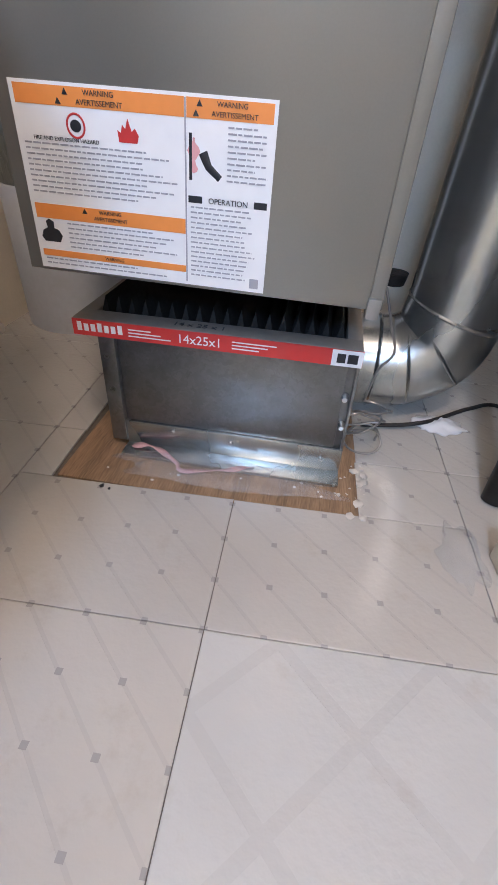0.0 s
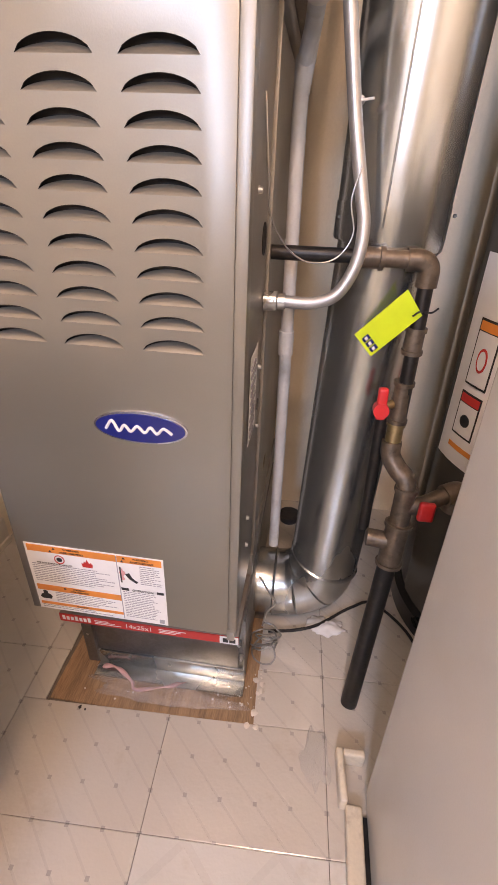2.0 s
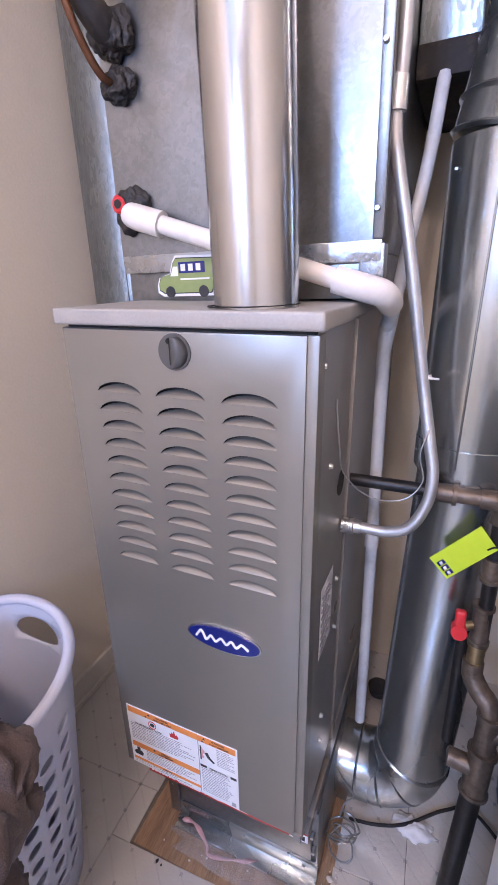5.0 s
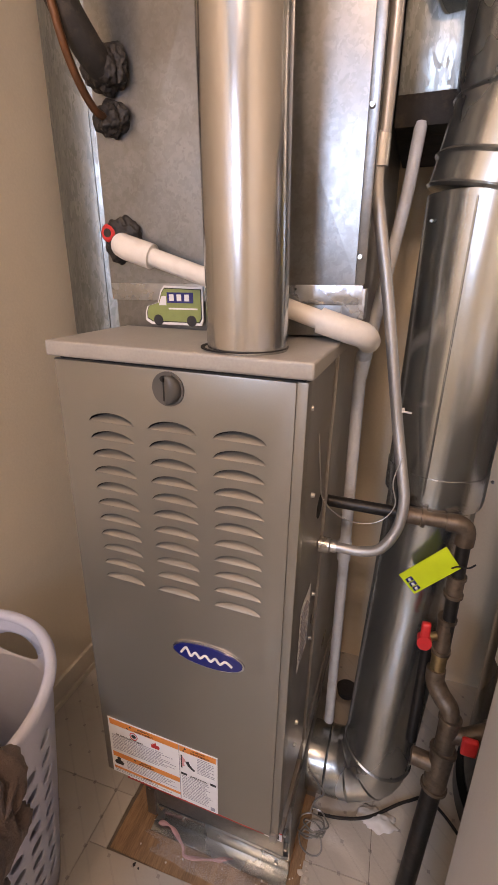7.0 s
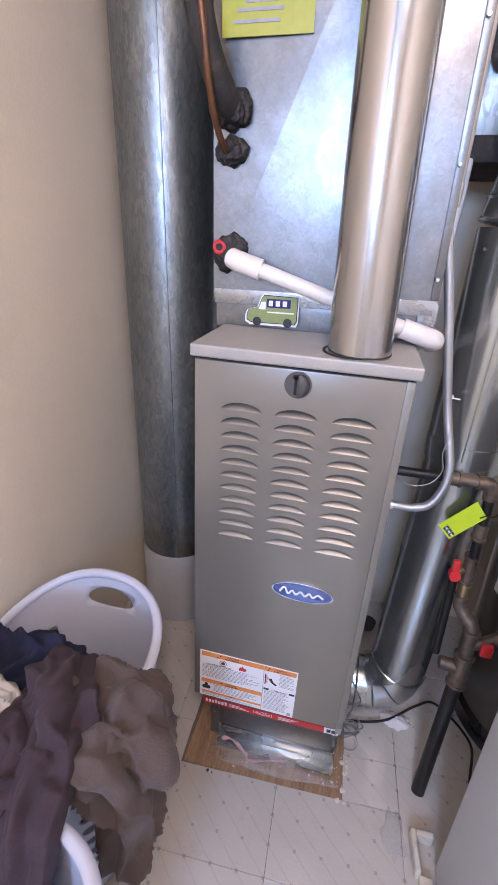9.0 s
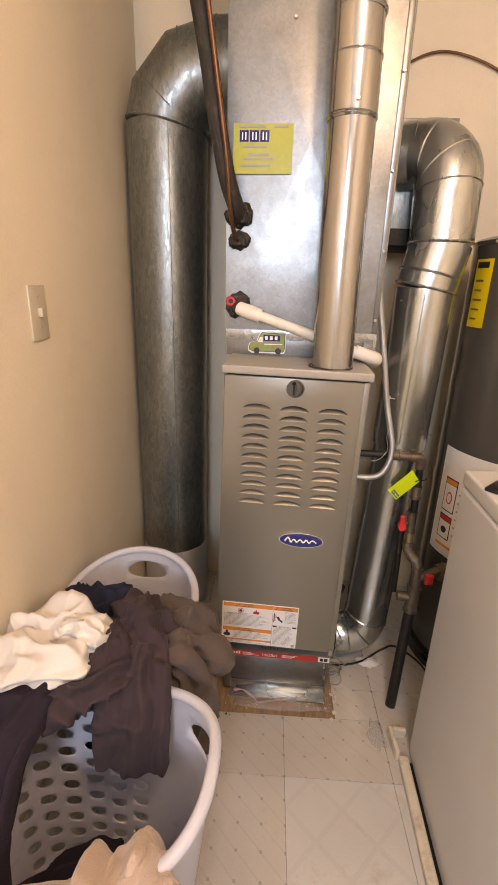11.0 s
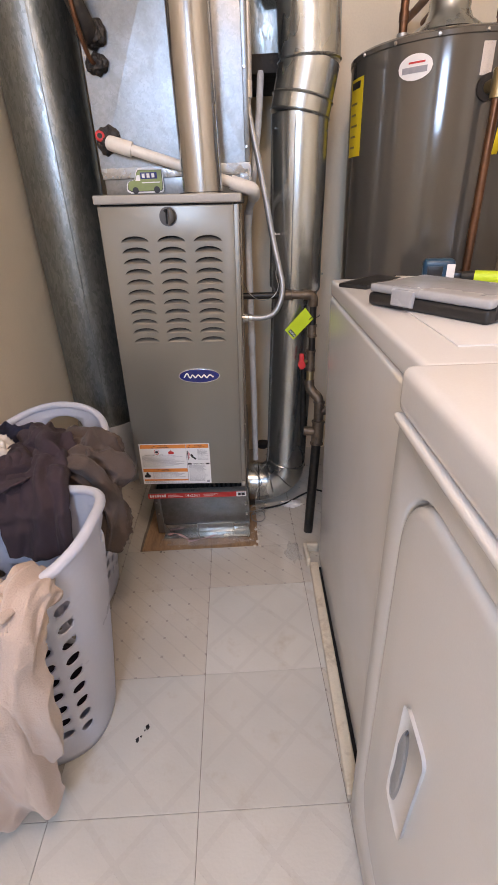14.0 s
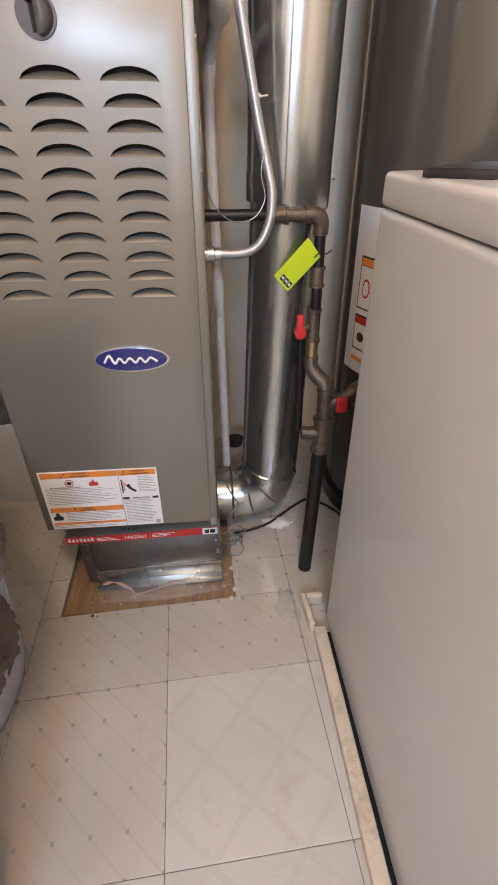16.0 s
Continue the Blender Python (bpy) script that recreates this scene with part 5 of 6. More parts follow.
ff = bmesh.new()
rows = []
for x, gr in ((DF + 0.017, 0.0), (DF + 0.006, 0.0), (DF + 0.0018, 0.0018), (DF, 0.006)):
    rows.append([ff.verts.new((x, y, z)) for y, z in ((D0 + gr, 0.012 + gr), (D1 - gr, 0.012 + gr), (D1 - gr, 0.886), (D0 + gr, 0.886))])
for a, b in zip(rows, rows[1:]):
    for k in range(4):
        ff.faces.new((a[k], a[(k + 1) % 4], b[(k + 1) % 4], b[k]))
hole = []
for x, gr in ((DF, 0.0075), (DF + 0.0012, 0.0055), (DF + 0.005, 0.0040), (DF + 0.016, 0.0036)):
    hole.append([ff.verts.new((x, y, z)) for y, z in door_outline(gr)])
for a, b in zip(hole, hole[1:]):
    for k in range(len(a)):
        ff.faces.new((a[k], a[(k + 1) % len(a)], b[(k + 1) % len(a)], b[k]))
edges = [ff.edges.get((r[k], r[(k + 1) % len(r)])) for r in (rows[-1], hole[0]) for k in range(len(r))]
bmesh.ops.triangle_fill(ff, use_beauty=True, use_dissolve=False, edges=edges)
part("front_frame", ff, M["enamel"], dryer, "white front frame round the door")
dp = bmesh.new()
rows = []
for x, gr in ((DF + 0.016, 0.0), (DF + 0.002, 0.0), (DF - 0.001, -0.0015), (DF - 0.003, -0.005), (DF - 0.004, -0.011)):
    rows.append([dp.verts.new((x, y, z)) for y, z in door_outline(gr)])
for a, b in zip(rows, rows[1:]):
    for k in range(len(a)):
        dp.faces.new((a[k], a[(k + 1) % len(a)], b[(k + 1) % len(a)], b[k]))
dp.faces.new(rows[-1])
door_p = part("door", dp, M["enamel"], dryer, "raised front door panel")
# the pull: a tall thin-lipped frame, its inside sloping to a chrome cup on one side
HXc = DF - 0.004
PULL = [(-0.598, 0.618), (-0.663, 0.612), (-0.650, 0.410), (-0.592, 0.418)]
PCY, PCZ = -0.626, 0.514


def frame_ring(bm, shrink, x):
    """The pull's outline drawn in by a distance, its corners cut round."""
    pts = [Vector((y - math.copysign(shrink, y - PCY), z - math.copysign(shrink, z - PCZ))) for y, z in PULL]
    out = []
    for k in range(4):
        c, p, q = pts[k], pts[k - 1], pts[(k + 1) % 4]
        d0, d1 = (p - c).normalized() * 0.016, (q - c).normalized() * 0.016
        for i in range(7):
            t = i / 6
            out.append(c + d0 * (1 - t) ** 2 + d1 * t * t)
    return [bm.verts.new((x, v.x, v.y)) for v in out]


def bridge(bm, loops):
    for a, b in zip(loops, loops[1:]):
        for i in range(len(a)):
            bm.faces.new((a[i], a[(i + 1) % len(a)], b[(i + 1) % len(a)], b[i]))


hb = bmesh.new()
loops = [frame_ring(hb, -0.003, HXc + 0.002), frame_ring(hb, -0.0015, HXc - 0.004), frame_ring(hb, 0.0005, HXc - 0.005), frame_ring(hb, 0.002, HXc - 0.0035), frame_ring(hb, 0.006, HXc - 0.0008)]
bridge(hb, loops)
hb.faces.new(loops[-1])
hd = part("handle", hb, M["enamel"], door_p, "tall door pull with a thin raised lip", sharp=50)
cup = bmesh.new()


def oval(scale, x):
    return [cup.verts.new((x, -0.608 + scale * (0.0125 * math.cos(a) - 0.004 * math.sin(a)), 0.500 + scale * 0.076 * math.sin(a))) for a in (2 * math.pi * k / 28 for k in range(28))]


loops = [oval(1.08, HXc - 0.0004), oval(1.0, HXc - 0.0030), oval(0.86, HXc - 0.0026), oval(0.6, HXc - 0.0016), oval(0.25, HXc - 0.0011)]
bridge(cup, loops)
cup.faces.new(loops[-1])
part("chrome_cup", cup, M["chrome"], hd, "dished chrome cup", sharp=80)
for x in (0.33, 0.93):
    for y in (D0 + 0.06, D1 - 0.06):
        part("foot", lathe([(0.0, 0.0), (0.02, 0.0), (0.02, 0.01), (0.008, 0.02), (0.008, 0.03), (0.0, 0.03)], (x, y, 0.0), 16), M["black_plastic"], dryer)

# things on the washer
TZ = 0.9375
case = thing("parts_case", (0.450, -0.093, TZ), "flat organizer case, black base and frosted clear lid", "storage case")
case.rotation_euler = (0, 0, radians(-57))
cl = case.location


def cbox(x0, x1, y0, y1, z0, z1, b, seg=3):
    return box(cl.x + x0, cl.x + x1, cl.y + y0, cl.y + y1, TZ + z0, TZ + z1, b, seg=seg)


part("tray", cbox(-0.12, 0.12, -0.078, 0.078, 0.0, 0.022, 0.008), M["black_plastic"], case, "black tray")
part("lid", cbox(-0.119, 0.119, -0.077, 0.077, 0.022, 0.037, 0.007), M["clear_plastic"], case, "frosted clear lid")
part("latch", cbox(-0.062, -0.015, -0.083, -0.075, 0.006, 0.034, 0.003), M["clear_plastic"], case)
part("hinge_bar", cbox(0.108, 0.1215, -0.06, 0.06, 0.004, 0.030, 0.004), M["black_plastic"], case)
sheet = bmesh.new()
n1, n2 = 16, 10
gr = [[sheet.verts.new((0.37 + 0.30 * i / n1 + 0.09 * j / n2, 0.09 + 0.18 * j / n2 - 0.09 * i / n1, TZ + 0.0012 + 0.003 * max(0, math.sin(3 * i / n1 + 2 * j / n2)))) for i in range(n1 + 1)] for j in range(n2 + 1)]
for p, q in zip(gr, gr[1:]):
    for i in range(n1):
        sheet.faces.new((p[i], p[i + 1], q[i + 1], q[i]))
po = lone("paper_sheet", sheet, M["paper"], "white printed paper sheet lying on the washer", "paper")
po.modifiers.new("thick", "SOLIDIFY").thickness = 0.0006
tm = thing("tape_measure", (0.50, 0.168, TZ + 0.004), "dark blue tape measure with a belt clip", "tape measure")
part("shell", box(0.466, 0.532, 0.148, 0.188, TZ + 0.0045, TZ + 0.052, 0.012, seg=4), M["blue_plastic"], tm)
part("nose", box(0.528, 0.552, 0.151, 0.185, TZ + 0.0045, TZ + 0.024, 0.005), M["black_plastic"], tm)
part("label", box(0.514, 0.531, 0.1465, 0.1495, TZ + 0.012, TZ + 0.042, 0.001), M["white_print"], tm)
part("clip", box(0.474, 0.506, 0.145, 0.148, TZ + 0.01, TZ + 0.038, 0.001), M["black_plastic"], tm)
tm.rotation_euler = (0, 0, radians(-14))
tm.location = (0.522, 0.165, TZ + 0.004)
mkp = thing("marker_pen", (0.565, 0.128, TZ + 0.004), "bright lime green marker pen", "marker pen")
part("barrel", tube([(0.585, 0.128, TZ + 0.018), (0.72, 0.128, TZ + 0.018)], 0.0125, 18), M["lime"], mkp)
part("cap", tube([(0.56, 0.128, TZ + 0.018), (0.585, 0.128, TZ + 0.018)], [0.010, 0.0125], 18), M["black_plastic"], mkp)
mkp.rotation_euler = (0, 0, radians(-28))
ph = thing("phone", (0.382, 0.206, TZ - 0.0025), "black glossy phone lying near the washer corner", "phone")
pbx = box(0.345, 0.419, 0.130, 0.282, TZ - 0.0025, TZ + 0.006, 0.003)
bmesh.ops.rotate(pbx, cent=(0.382, 0.206, TZ), matrix=Matrix.Rotation(radians(-45), 3, "Z"), verts=pbx.verts)
part("case", pbx, M["black_plastic"], ph)
psc = box(0.348, 0.416, 0.133, 0.279, TZ + 0.0058, TZ + 0.0066)
bmesh.ops.rotate(psc, cent=(0.382, 0.206, TZ), matrix=Matrix.Rotation(radians(-45), 3, "Z"), verts=psc.verts)
part("screen", psc, M["black_plastic"], ph, "dark glass screen")

# ---- loose trim strip along the machines ----
strip = thing("trim_strip", (0.265, 0.05, 0.0), "loose cream wooden trim strip lying along the machines", "trim strip")
sb = box(0.2690, 0.2975, -0.42, 0.272, 0.0, 0.020, 0.005, seg=3)
bmesh.ops.rotate(sb, cent=(0.278, 0.290, 0), matrix=Matrix.Rotation(radians(-0.15), 3, "Z"), verts=sb.verts)
part("long_piece", sb, M["wood_trim"], strip)
# thin dark strip painting the shade under the washer's front edge
part("black_gap", box(0.2980, 0.312, -0.42, 0.262, 0.0, 0.004), M["pleat_and_gap_shade"], strip)
sp = box(0.259, 0.272, 0.268, 0.354, 0.0, 0.036, 0.005, seg=3)
bmesh.ops.rotate(sp, cent=(0.266, 0.268, 0), matrix=Matrix.Rotation(radians(4), 3, "Z"), verts=sp.verts)
part("short_piece", sp, M["wood_trim"], strip)
part("return_piece", box(0.2665, 0.306, 0.340, 0.354, 0.0, 0.036, 0.005, seg=3), M["wood_trim"], strip)

# ---- wall switch ----
sw = thing("wall_switch", (WX, 0.30, 1.20), "almond light switch plate on the wall", "light switch")
part("plate", box(WX, WX + 0.006, 0.263, 0.335, 1.196, 1.317, 0.003), M["switch"], sw)
part("toggle", box(WX + 0.005, WX + 0.016, 0.294, 0.304, 1.248, 1.268, 0.002), M["switch"], sw)
for z in (1.225, 1.293):
    part("screw", tube([(WX + 0.005, 0.299, z), (WX + 0.0075, 0.299, z)], 0.003, 10), M["steel"], sw)

# ---- cables, scraps ----
lone("black_cable", tube(smooth_points([(0.10, 0.60, 0.008), (0.16, 0.61, 0.010), (0.22, 0.635, 0.012), (0.30, 0.70, 0.010), (0.36, 0.72, 0.010), (0.44, 0.62, 0.010), (0.42, 0.48, 0.012), (0.52, 0.42, 0.010)]), 0.0036, 12), M["rubber"], "thick black cable lying on the floor", "cable")
coil = bmesh.new()
pts = []
rnd = random.Random(21)
for k in range(44):
    a = k * 0.62
    r = 0.026 + 0.010 * math.sin(k * 0.37) + rnd.uniform(-0.004, 0.004)
    pts.append((0.096 + 0.012 * math.sin(k * 0.23) + r * math.cos(a), 0.54 + 0.012 * math.cos(k * 0.31) + 0.8 * r * math.sin(a), 0.012 + 0.0016 * k + 0.010 * math.sin(k * 0.71)))
pts += [(0.09, 0.55, 0.09), (0.098, 0.545, 0.14), (0.115, 0.55, 0.165), (0.10, 0.54, 0.21), (0.082, 0.53, 0.26)]
add_tube(coil, smooth_points(pts, 4), 0.0019, 8)
lone("coiled_wire", coil, M["furnace_side"], "thin grey tangled wire beside the furnace base", "wire")


def crumple(name, cx, cy, sx, sy, h, seed, mat, label, cat):
    bm = bmesh.new()
    k = 22
    g = []
    for j in range(k + 1):
        row = []
        for i in range(k + 1):
            u, v = -1 + 2 * i / k, -1 + 2 * j / k
            e = max(0, (1 - u * u) * (1 - v * v))
            nz = noise.ridged_multi_fractal(Vector((u * 1.3 + seed, v * 1.3, seed)), 0.9, 2.1, 3, 0.9, 2.0)
            wob = 1 + 0.45 * noise.noise(Vector((u * 2 + seed, v * 2, 7)))
            du, dv = u * math.sqrt(1 - v * v / 2), v * math.sqrt(1 - u * u / 2)
            row.append(bm.verts.new((cx + sx * du * wob, cy + sy * dv * wob, 0.0015 + h * e * (0.35 + 0.35 * nz))))
        g.append(row)
    for a, b in zip(g, g[1:]):
        for i in range(k):
            bm.faces.new((a[i], a[i + 1], b[i + 1], b[i]))
    ob = lone(name, bm, mat, label, cat, sharp=60)
    ob.modifiers.new("thick", "SOLIDIFY").thickness = 0.001
    return ob


crumple("plastic_scrap", 0.235, 0.640, 0.045, 0.028, 0.02, 3.1, M["paper"], "crumpled pale plastic scrap by the duct foot", "scrap")
crumple("plastic_scrap", 0.218, 0.345, 0.028, 0.050, 0.022, 8.4, M["film"], "crumpled clear plastic scrap on the tiles", "scrap")
crumple("plastic_film", -0.110, 0.428, 0.165, 0.036, 0.034, 5.6, M["film"], "crinkled clear plastic film lying over the plywood", "plastic film")
for x, y, r in ((-0.185, -0.262, 0.0045), (-0.203, -0.292, 0.004), (-0.196, -0.284, 0.0022), (-0.190, -0.27, 0.002), (-0.262, 0.366, 0.003), (-0.25, 0.363, 0.002)):
    b = bmesh.new()
    bmesh.ops.create_icosphere(b, subdivisions=2, radius=r)
    for v in b.verts:
        v.co = Vector((x, y, 0)) + Vector((v.co.x * (1 + 0.9 * noise.noise(v.co * 400 + Vector((x * 90, 0, 0)))), v.co.y * (1.4 + 0.9 * noise.noise(v.co * 350)), max(0, v.co.z * 0.3)))
    lone("dirt_speck", b, M["black_plastic"], "small dark dirt speck on the tile", "dirt", group="dirt on the floor")


# ---- laundry baskets ----
def basket(name, cx, cy, rx, ry, turn, h_end, h_side, label, grip=0):
    """An oval tapered hamper with rows of oval holes in its long sides and a hand hole at each end."""
    root = thing(name, (cx, cy, 0.0), label, "laundry basket", "laundry baskets")
    NU, NV = 128, 36
    bm = bmesh.new()

    def place(u, v):
        a = 2 * math.pi * u / NU
        ca, sa = math.cos(a), math.sin(a)
        top = h_side + (h_end - h_side) * abs(ca) ** 2.2
        z = 0.004 + v / NV * (top - 0.004)
        s = 0.70 + 0.30 * (z / h_end) ** 0.9
        p = 2.5
        k = (abs(ca) ** p + abs(sa) ** p) ** (-1 / p)
        return Vector((cx, cy, z)) + Matrix.Rotation(radians(turn), 3, "Z") @ Vector((rx * s * k * ca, ry * s * k * sa, 0))

    verts = {}

    def vert(u, v):
        key = (u % NU, v)
        if key not in verts:
            verts[key] = bm.verts.new(place(u, v))
        return verts[key]

    taken = set()
    holes = []
    for c0 in (NU // 4, 3 * NU // 4):
        for col in range(-3, 3):
            for r in range(9):
                u0 = c0 + grip + col * 5 - 2
                v0 = 5 + r * 3 if col % 2 == 0 else 6 + r * 3
                if v0 + 2 < NV - 4:
                    holes.append((u0, u0 + 4, v0, v0 + 2))
    for c0 in (0, NU // 2):
        holes.append((c0 + grip - 8, c0 + grip + 8, NV - 6, NV - 2))
    for u0, u1, v0, v1 in holes:
        for u in range(u0, u1):
            for v in range(v0, v1):
                taken.add((u % NU, v))
        ring = [(u, v0) for u in range(u0, u1)] + [(u1, v) for v in range(v0, v1)] + [(u, v1) for u in range(u1, u0, -1)] + [(u0, v) for v in range(v1, v0, -1)]
        um, vm, ru, rv = (u0 + u1) / 2, (v0 + v1) / 2, (u1 - u0) / 2, (v1 - v0) / 2
        inner = []
        for u, v in ring:
            a = math.atan2((v - vm) / rv, (u - um) / ru)
            inner.append(bm.verts.new(place(um + ru * 0.86 * math.cos(a), vm + rv * 0.86 * math.sin(a))))
        for k in range(len(ring)):
            j = (k + 1) % len(ring)
            bm.faces.new((vert(*ring[k]), vert(*ring[j]), inner[j], inner[k]))
    for u in range(NU):
        for v in range(NV):
            if (u, v) not in taken:
                bm.faces.new((vert(u, v), vert(u + 1, v), vert(u + 1, v + 1), vert(u, v + 1)))
    body = part("wall", bm, M["basket"], root, sharp=70)
    md = body.modifiers.new("thick", "SOLIDIFY")
    md.thickness, md.offset = 0.0035, 0
    fb = bmesh.new()
    bot = [fb.verts.new(place(u, 0)) for u in range(0, NU, 2)]
    fb.faces.new(bot)
    fo = part("bottom", fb, M["basket"], root)
    fo.modifiers.new("thick", "SOLIDIFY").thickness = 0.004
    rim_b = bmesh.new()
    add_tube(rim_b, [place(u, NV) for u in range(NU + 1)], 0.0105, 12)
    part("rim", rim_b, M["basket"], root, sharp=80)
    return place


near = basket("laundry_basket", -0.455, -0.222, 0.246, 0.185, 0, 0.600, 0.545, "lilac-white oval plastic laundry basket with overflowing clothes", 9)
rear = basket("laundry_basket", -0.510, 0.190, 0.215, 0.180, 90, 0.576, 0.530, "lilac-white oval plastic laundry basket beside the wall")


# ---- laundry ----
def wrinkle(p, seed, amount, scale):
    """Long soft folds with a little crumple."""
    q = p * scale + Vector((seed, seed * 0.7, seed * 1.3))
    w = noise.noise_vector(q * 0.6) * 1.1
    fold = 1 - abs(noise.noise(q + w))
    return amount * (1.6 * fold ** 3 - 0.5 + 0.5 * noise.noise(q * 2.3))


def cloth_pile(name, c, r, mat, label, seed, amp=0.02, scale=9.0, flat=-0.4, n=72):
    """A heap of crumpled cloth."""
    bm = bmesh.new()
    bmesh.ops.create_uvsphere(bm, u_segments=n, v_segments=n // 2, radius=1.0)
    for v in bm.verts:
        d = v.co.copy()
        p = Vector((d.x * r[0], d.y * r[1], d.z * r[2]))
        k = wrinkle(p, seed, amp, scale) + wrinkle(p, seed + 5, amp * 0.45, scale * 2.2)
        big = 0.22 * noise.noise(d * 1.6 + Vector((seed, 0, 0)))
        q = p * (1 + big) + d.normalized() * k
        if d.z < flat:
            q.z = max(q.z, flat * r[2] - 0.01)
        v.co = Vector(c) + q
        v.co.x = max(v.co.x, WX + 0.012)
    return lone(name, bm, mat, label, "clothing", sharp=180)


X = Vector((1, 0, 0))
def bunched_mesh(path, half, seed, folds=5, amp=0.03, diag=1.2, taper=0.85, nu=150, nv=150, hem=0.20):
    """A soft thick cloth with puffed folds running down it, creased between, its hem rounded."""
    bm = bmesh.new()
    line = smooth_points([p for p, _ in path], 12)
    side = smooth_points([p for _, p in path], 12)
    g = []
    for j in range(nv + 1):
        row = []
        for i in range(nu + 1):
            u = -1 + 2 * i / nu
            t = j / nv * (1 - hem * abs(u) ** 3)
            f = t * (len(line) - 1)
            i0 = min(int(f), len(line) - 2)
            c = line[i0].lerp(line[i0 + 1], f - i0)
            s = side[i0].lerp(side[i0 + 1], f - i0).normalized()
            d = (line[i0 + 1] - line[i0]).normalized()
            away = d.cross(s).normalized()
            warp = 0.9 * noise.noise(Vector((u * 1.1, t * 2.2, seed))) + 0.45 * noise.noise(Vector((u * 2.6, t * 5, seed + 3)))
            ph = folds * math.pi * 0.5 * u + diag * math.sin(2.2 * t + seed) + 1.5 * warp
            puff = 1 - abs(math.sin(ph)) ** 1.7
            second = 1 - abs(math.sin(ph * 1.63 + 2.4 * t + 1.1)) ** 1.5
            size = amp * (0.65 + 0.5 * noise.noise(Vector((u * 1.5, t * 1.5, seed + 8))))
            low = wrinkle(Vector((u * half, t * 0.7, 0)), seed + 5, amp * 0.22, 11.0)
            edge = max(0.0, (abs(u) - 0.86) / 0.14)
            q = c + s * half * (1 + (taper - 1) * t) * (u - 0.05 * edge * u) + away * (size * (puff + 0.45 * second) + low - 0.03 * edge * edge)
            q.x = max(q.x, WX + 0.012)
            row.append(bm.verts.new(q))
        g.append(row)
    for a, b in zip(g, g[1:]):
        for i in range(nu):
            bm.faces.new((a[i], a[i + 1], b[i + 1], b[i]))
    return bm


def bunched_sheet(name, path, half, mat, label, seed, thick=0.007, cat="blanket", **k):
    ob = lone(name, bunched_mesh(path, half, seed, **k), mat, label, cat, sharp=180)
    md = ob.modifiers.new("thick", "SOLIDIFY")
    md.thickness, md.offset = thick, 0
    return ob


bunched_sheet("dark_sweater", [((-0.60, -0.05, 0.57), X), ((-0.605, -0.13, 0.60), X), ((-0.61, -0.22, 0.585), X), ((-0.605, -0.30, 0.52), X), ((-0.60, -0.335, 0.40), X), ((-0.60, -0.335, 0.25), X)],
              0.095, M["black_cloth"], "blackish purple sweater lying over the basket", 6.7, folds=3, amp=0.018, taper=0.9, nu=90, nv=110, cat="sweater")


def cloth_roll(name, pts, r, mat, parent, seed, flat=0.62, folds=3, amp=0.012, n=88, crease=1.5, label=""):
    """A loosely bunched length of cloth with folds running along it, as a part."""
    line = smooth_points(pts, 22)
    bm = bmesh.new()
    rings = []
    k = len(line)
    side = None
    for i, q in enumerate(line):
        d = (line[min(i + 1, k - 1)] - line[max(i - 1, 0)]).normalized()
        if side is None:
            side = d.cross(Vector((0, 0, 1)))
        side = (side - d * side.dot(d)).normalized()
        upv = side.cross(d).normalized()
        e = min(1.0, (6.0 * min(i, k - 1 - i) / k + 0.03) ** 0.6)
        ring = []
        for a in range(n):
            t = 2 * math.pi * a / n
            drift = 1.6 * noise.noise(Vector((i / k * 2.5, seed, 0.3)))
            fold = math.sin(folds * t + drift * 2 + seed) + 0.55 * math.sin((folds + 2) * t - drift * 3 + 2 * seed)
            p = q + (side * math.cos(t) + upv * flat * math.sin(t)) * (r * e * (1 + 0.25 * noise.noise(Vector((i / k * 3, seed + 4, 1)))))
            g = Vector((1.15 * math.cos(t), 1.15 * math.sin(t), 2.3 * i / k * (1 + k / 160))) + Vector((seed, 0, seed))
            g += noise.noise_vector(g * 0.7) * 0.5
            ridge = (1 - abs(noise.noise(g))) ** 3
            w = amp * crease * (1.5 * ridge - 0.45) + wrinkle(p, seed + 3, amp * 0.25 * crease, 15.0)
            p = p + (side * math.cos(t) + upv * math.sin(t)) * (fold * amp * 0.55 * e + w * e)
            p.x = max(p.x, WX + 0.012)
            ring.append(bm.verts.new(p))
        rings.append(ring)
    for a, b in zip(rings, rings[1:]):
        for c in range(n):
            bm.faces.new((a[c], a[(c + 1) % n], b[(c + 1) % n], b[c]))
    bm.faces.new(rings[0][::-1])
    bm.faces.new(rings[-1])
    return part(name, bm, mat, parent, label, sharp=180)


fleece = thing("cream_blanket", (-0.43, -0.42, 0.07), "cream fleece blanket bunched over the basket rim", "blanket")


T1, T2, T3 = Vector((0.90, 0.34, 0.24)), Vector((0.94, 0.26, 0.08)), Vector((0.97, 0.16, 0.0))
sheet_ob = part("sheet", bunched_mesh([((-0.425, -0.345, 0.44), T1), ((-0.425, -0.372, 0.505), T1), ((-0.425, -0.425, 0.540), T1), ((-0.43, -0.482, 0.50), T1), ((-0.437, -0.505, 0.42), T2), ((-0.443, -0.500, 0.29), T2), ((-0.45, -0.478, 0.15), T3), ((-0.45, -0.45, 0.045), T3)],
                                      0.180, 2.3, folds=4, amp=0.032, diag=1.5, taper=0.90, hem=0.10), M["cream_cloth"], fleece, sharp=180)
md = sheet_ob.modifiers.new("thick", "SOLIDIFY")
md.thickness, md.offset = 0.010, 0
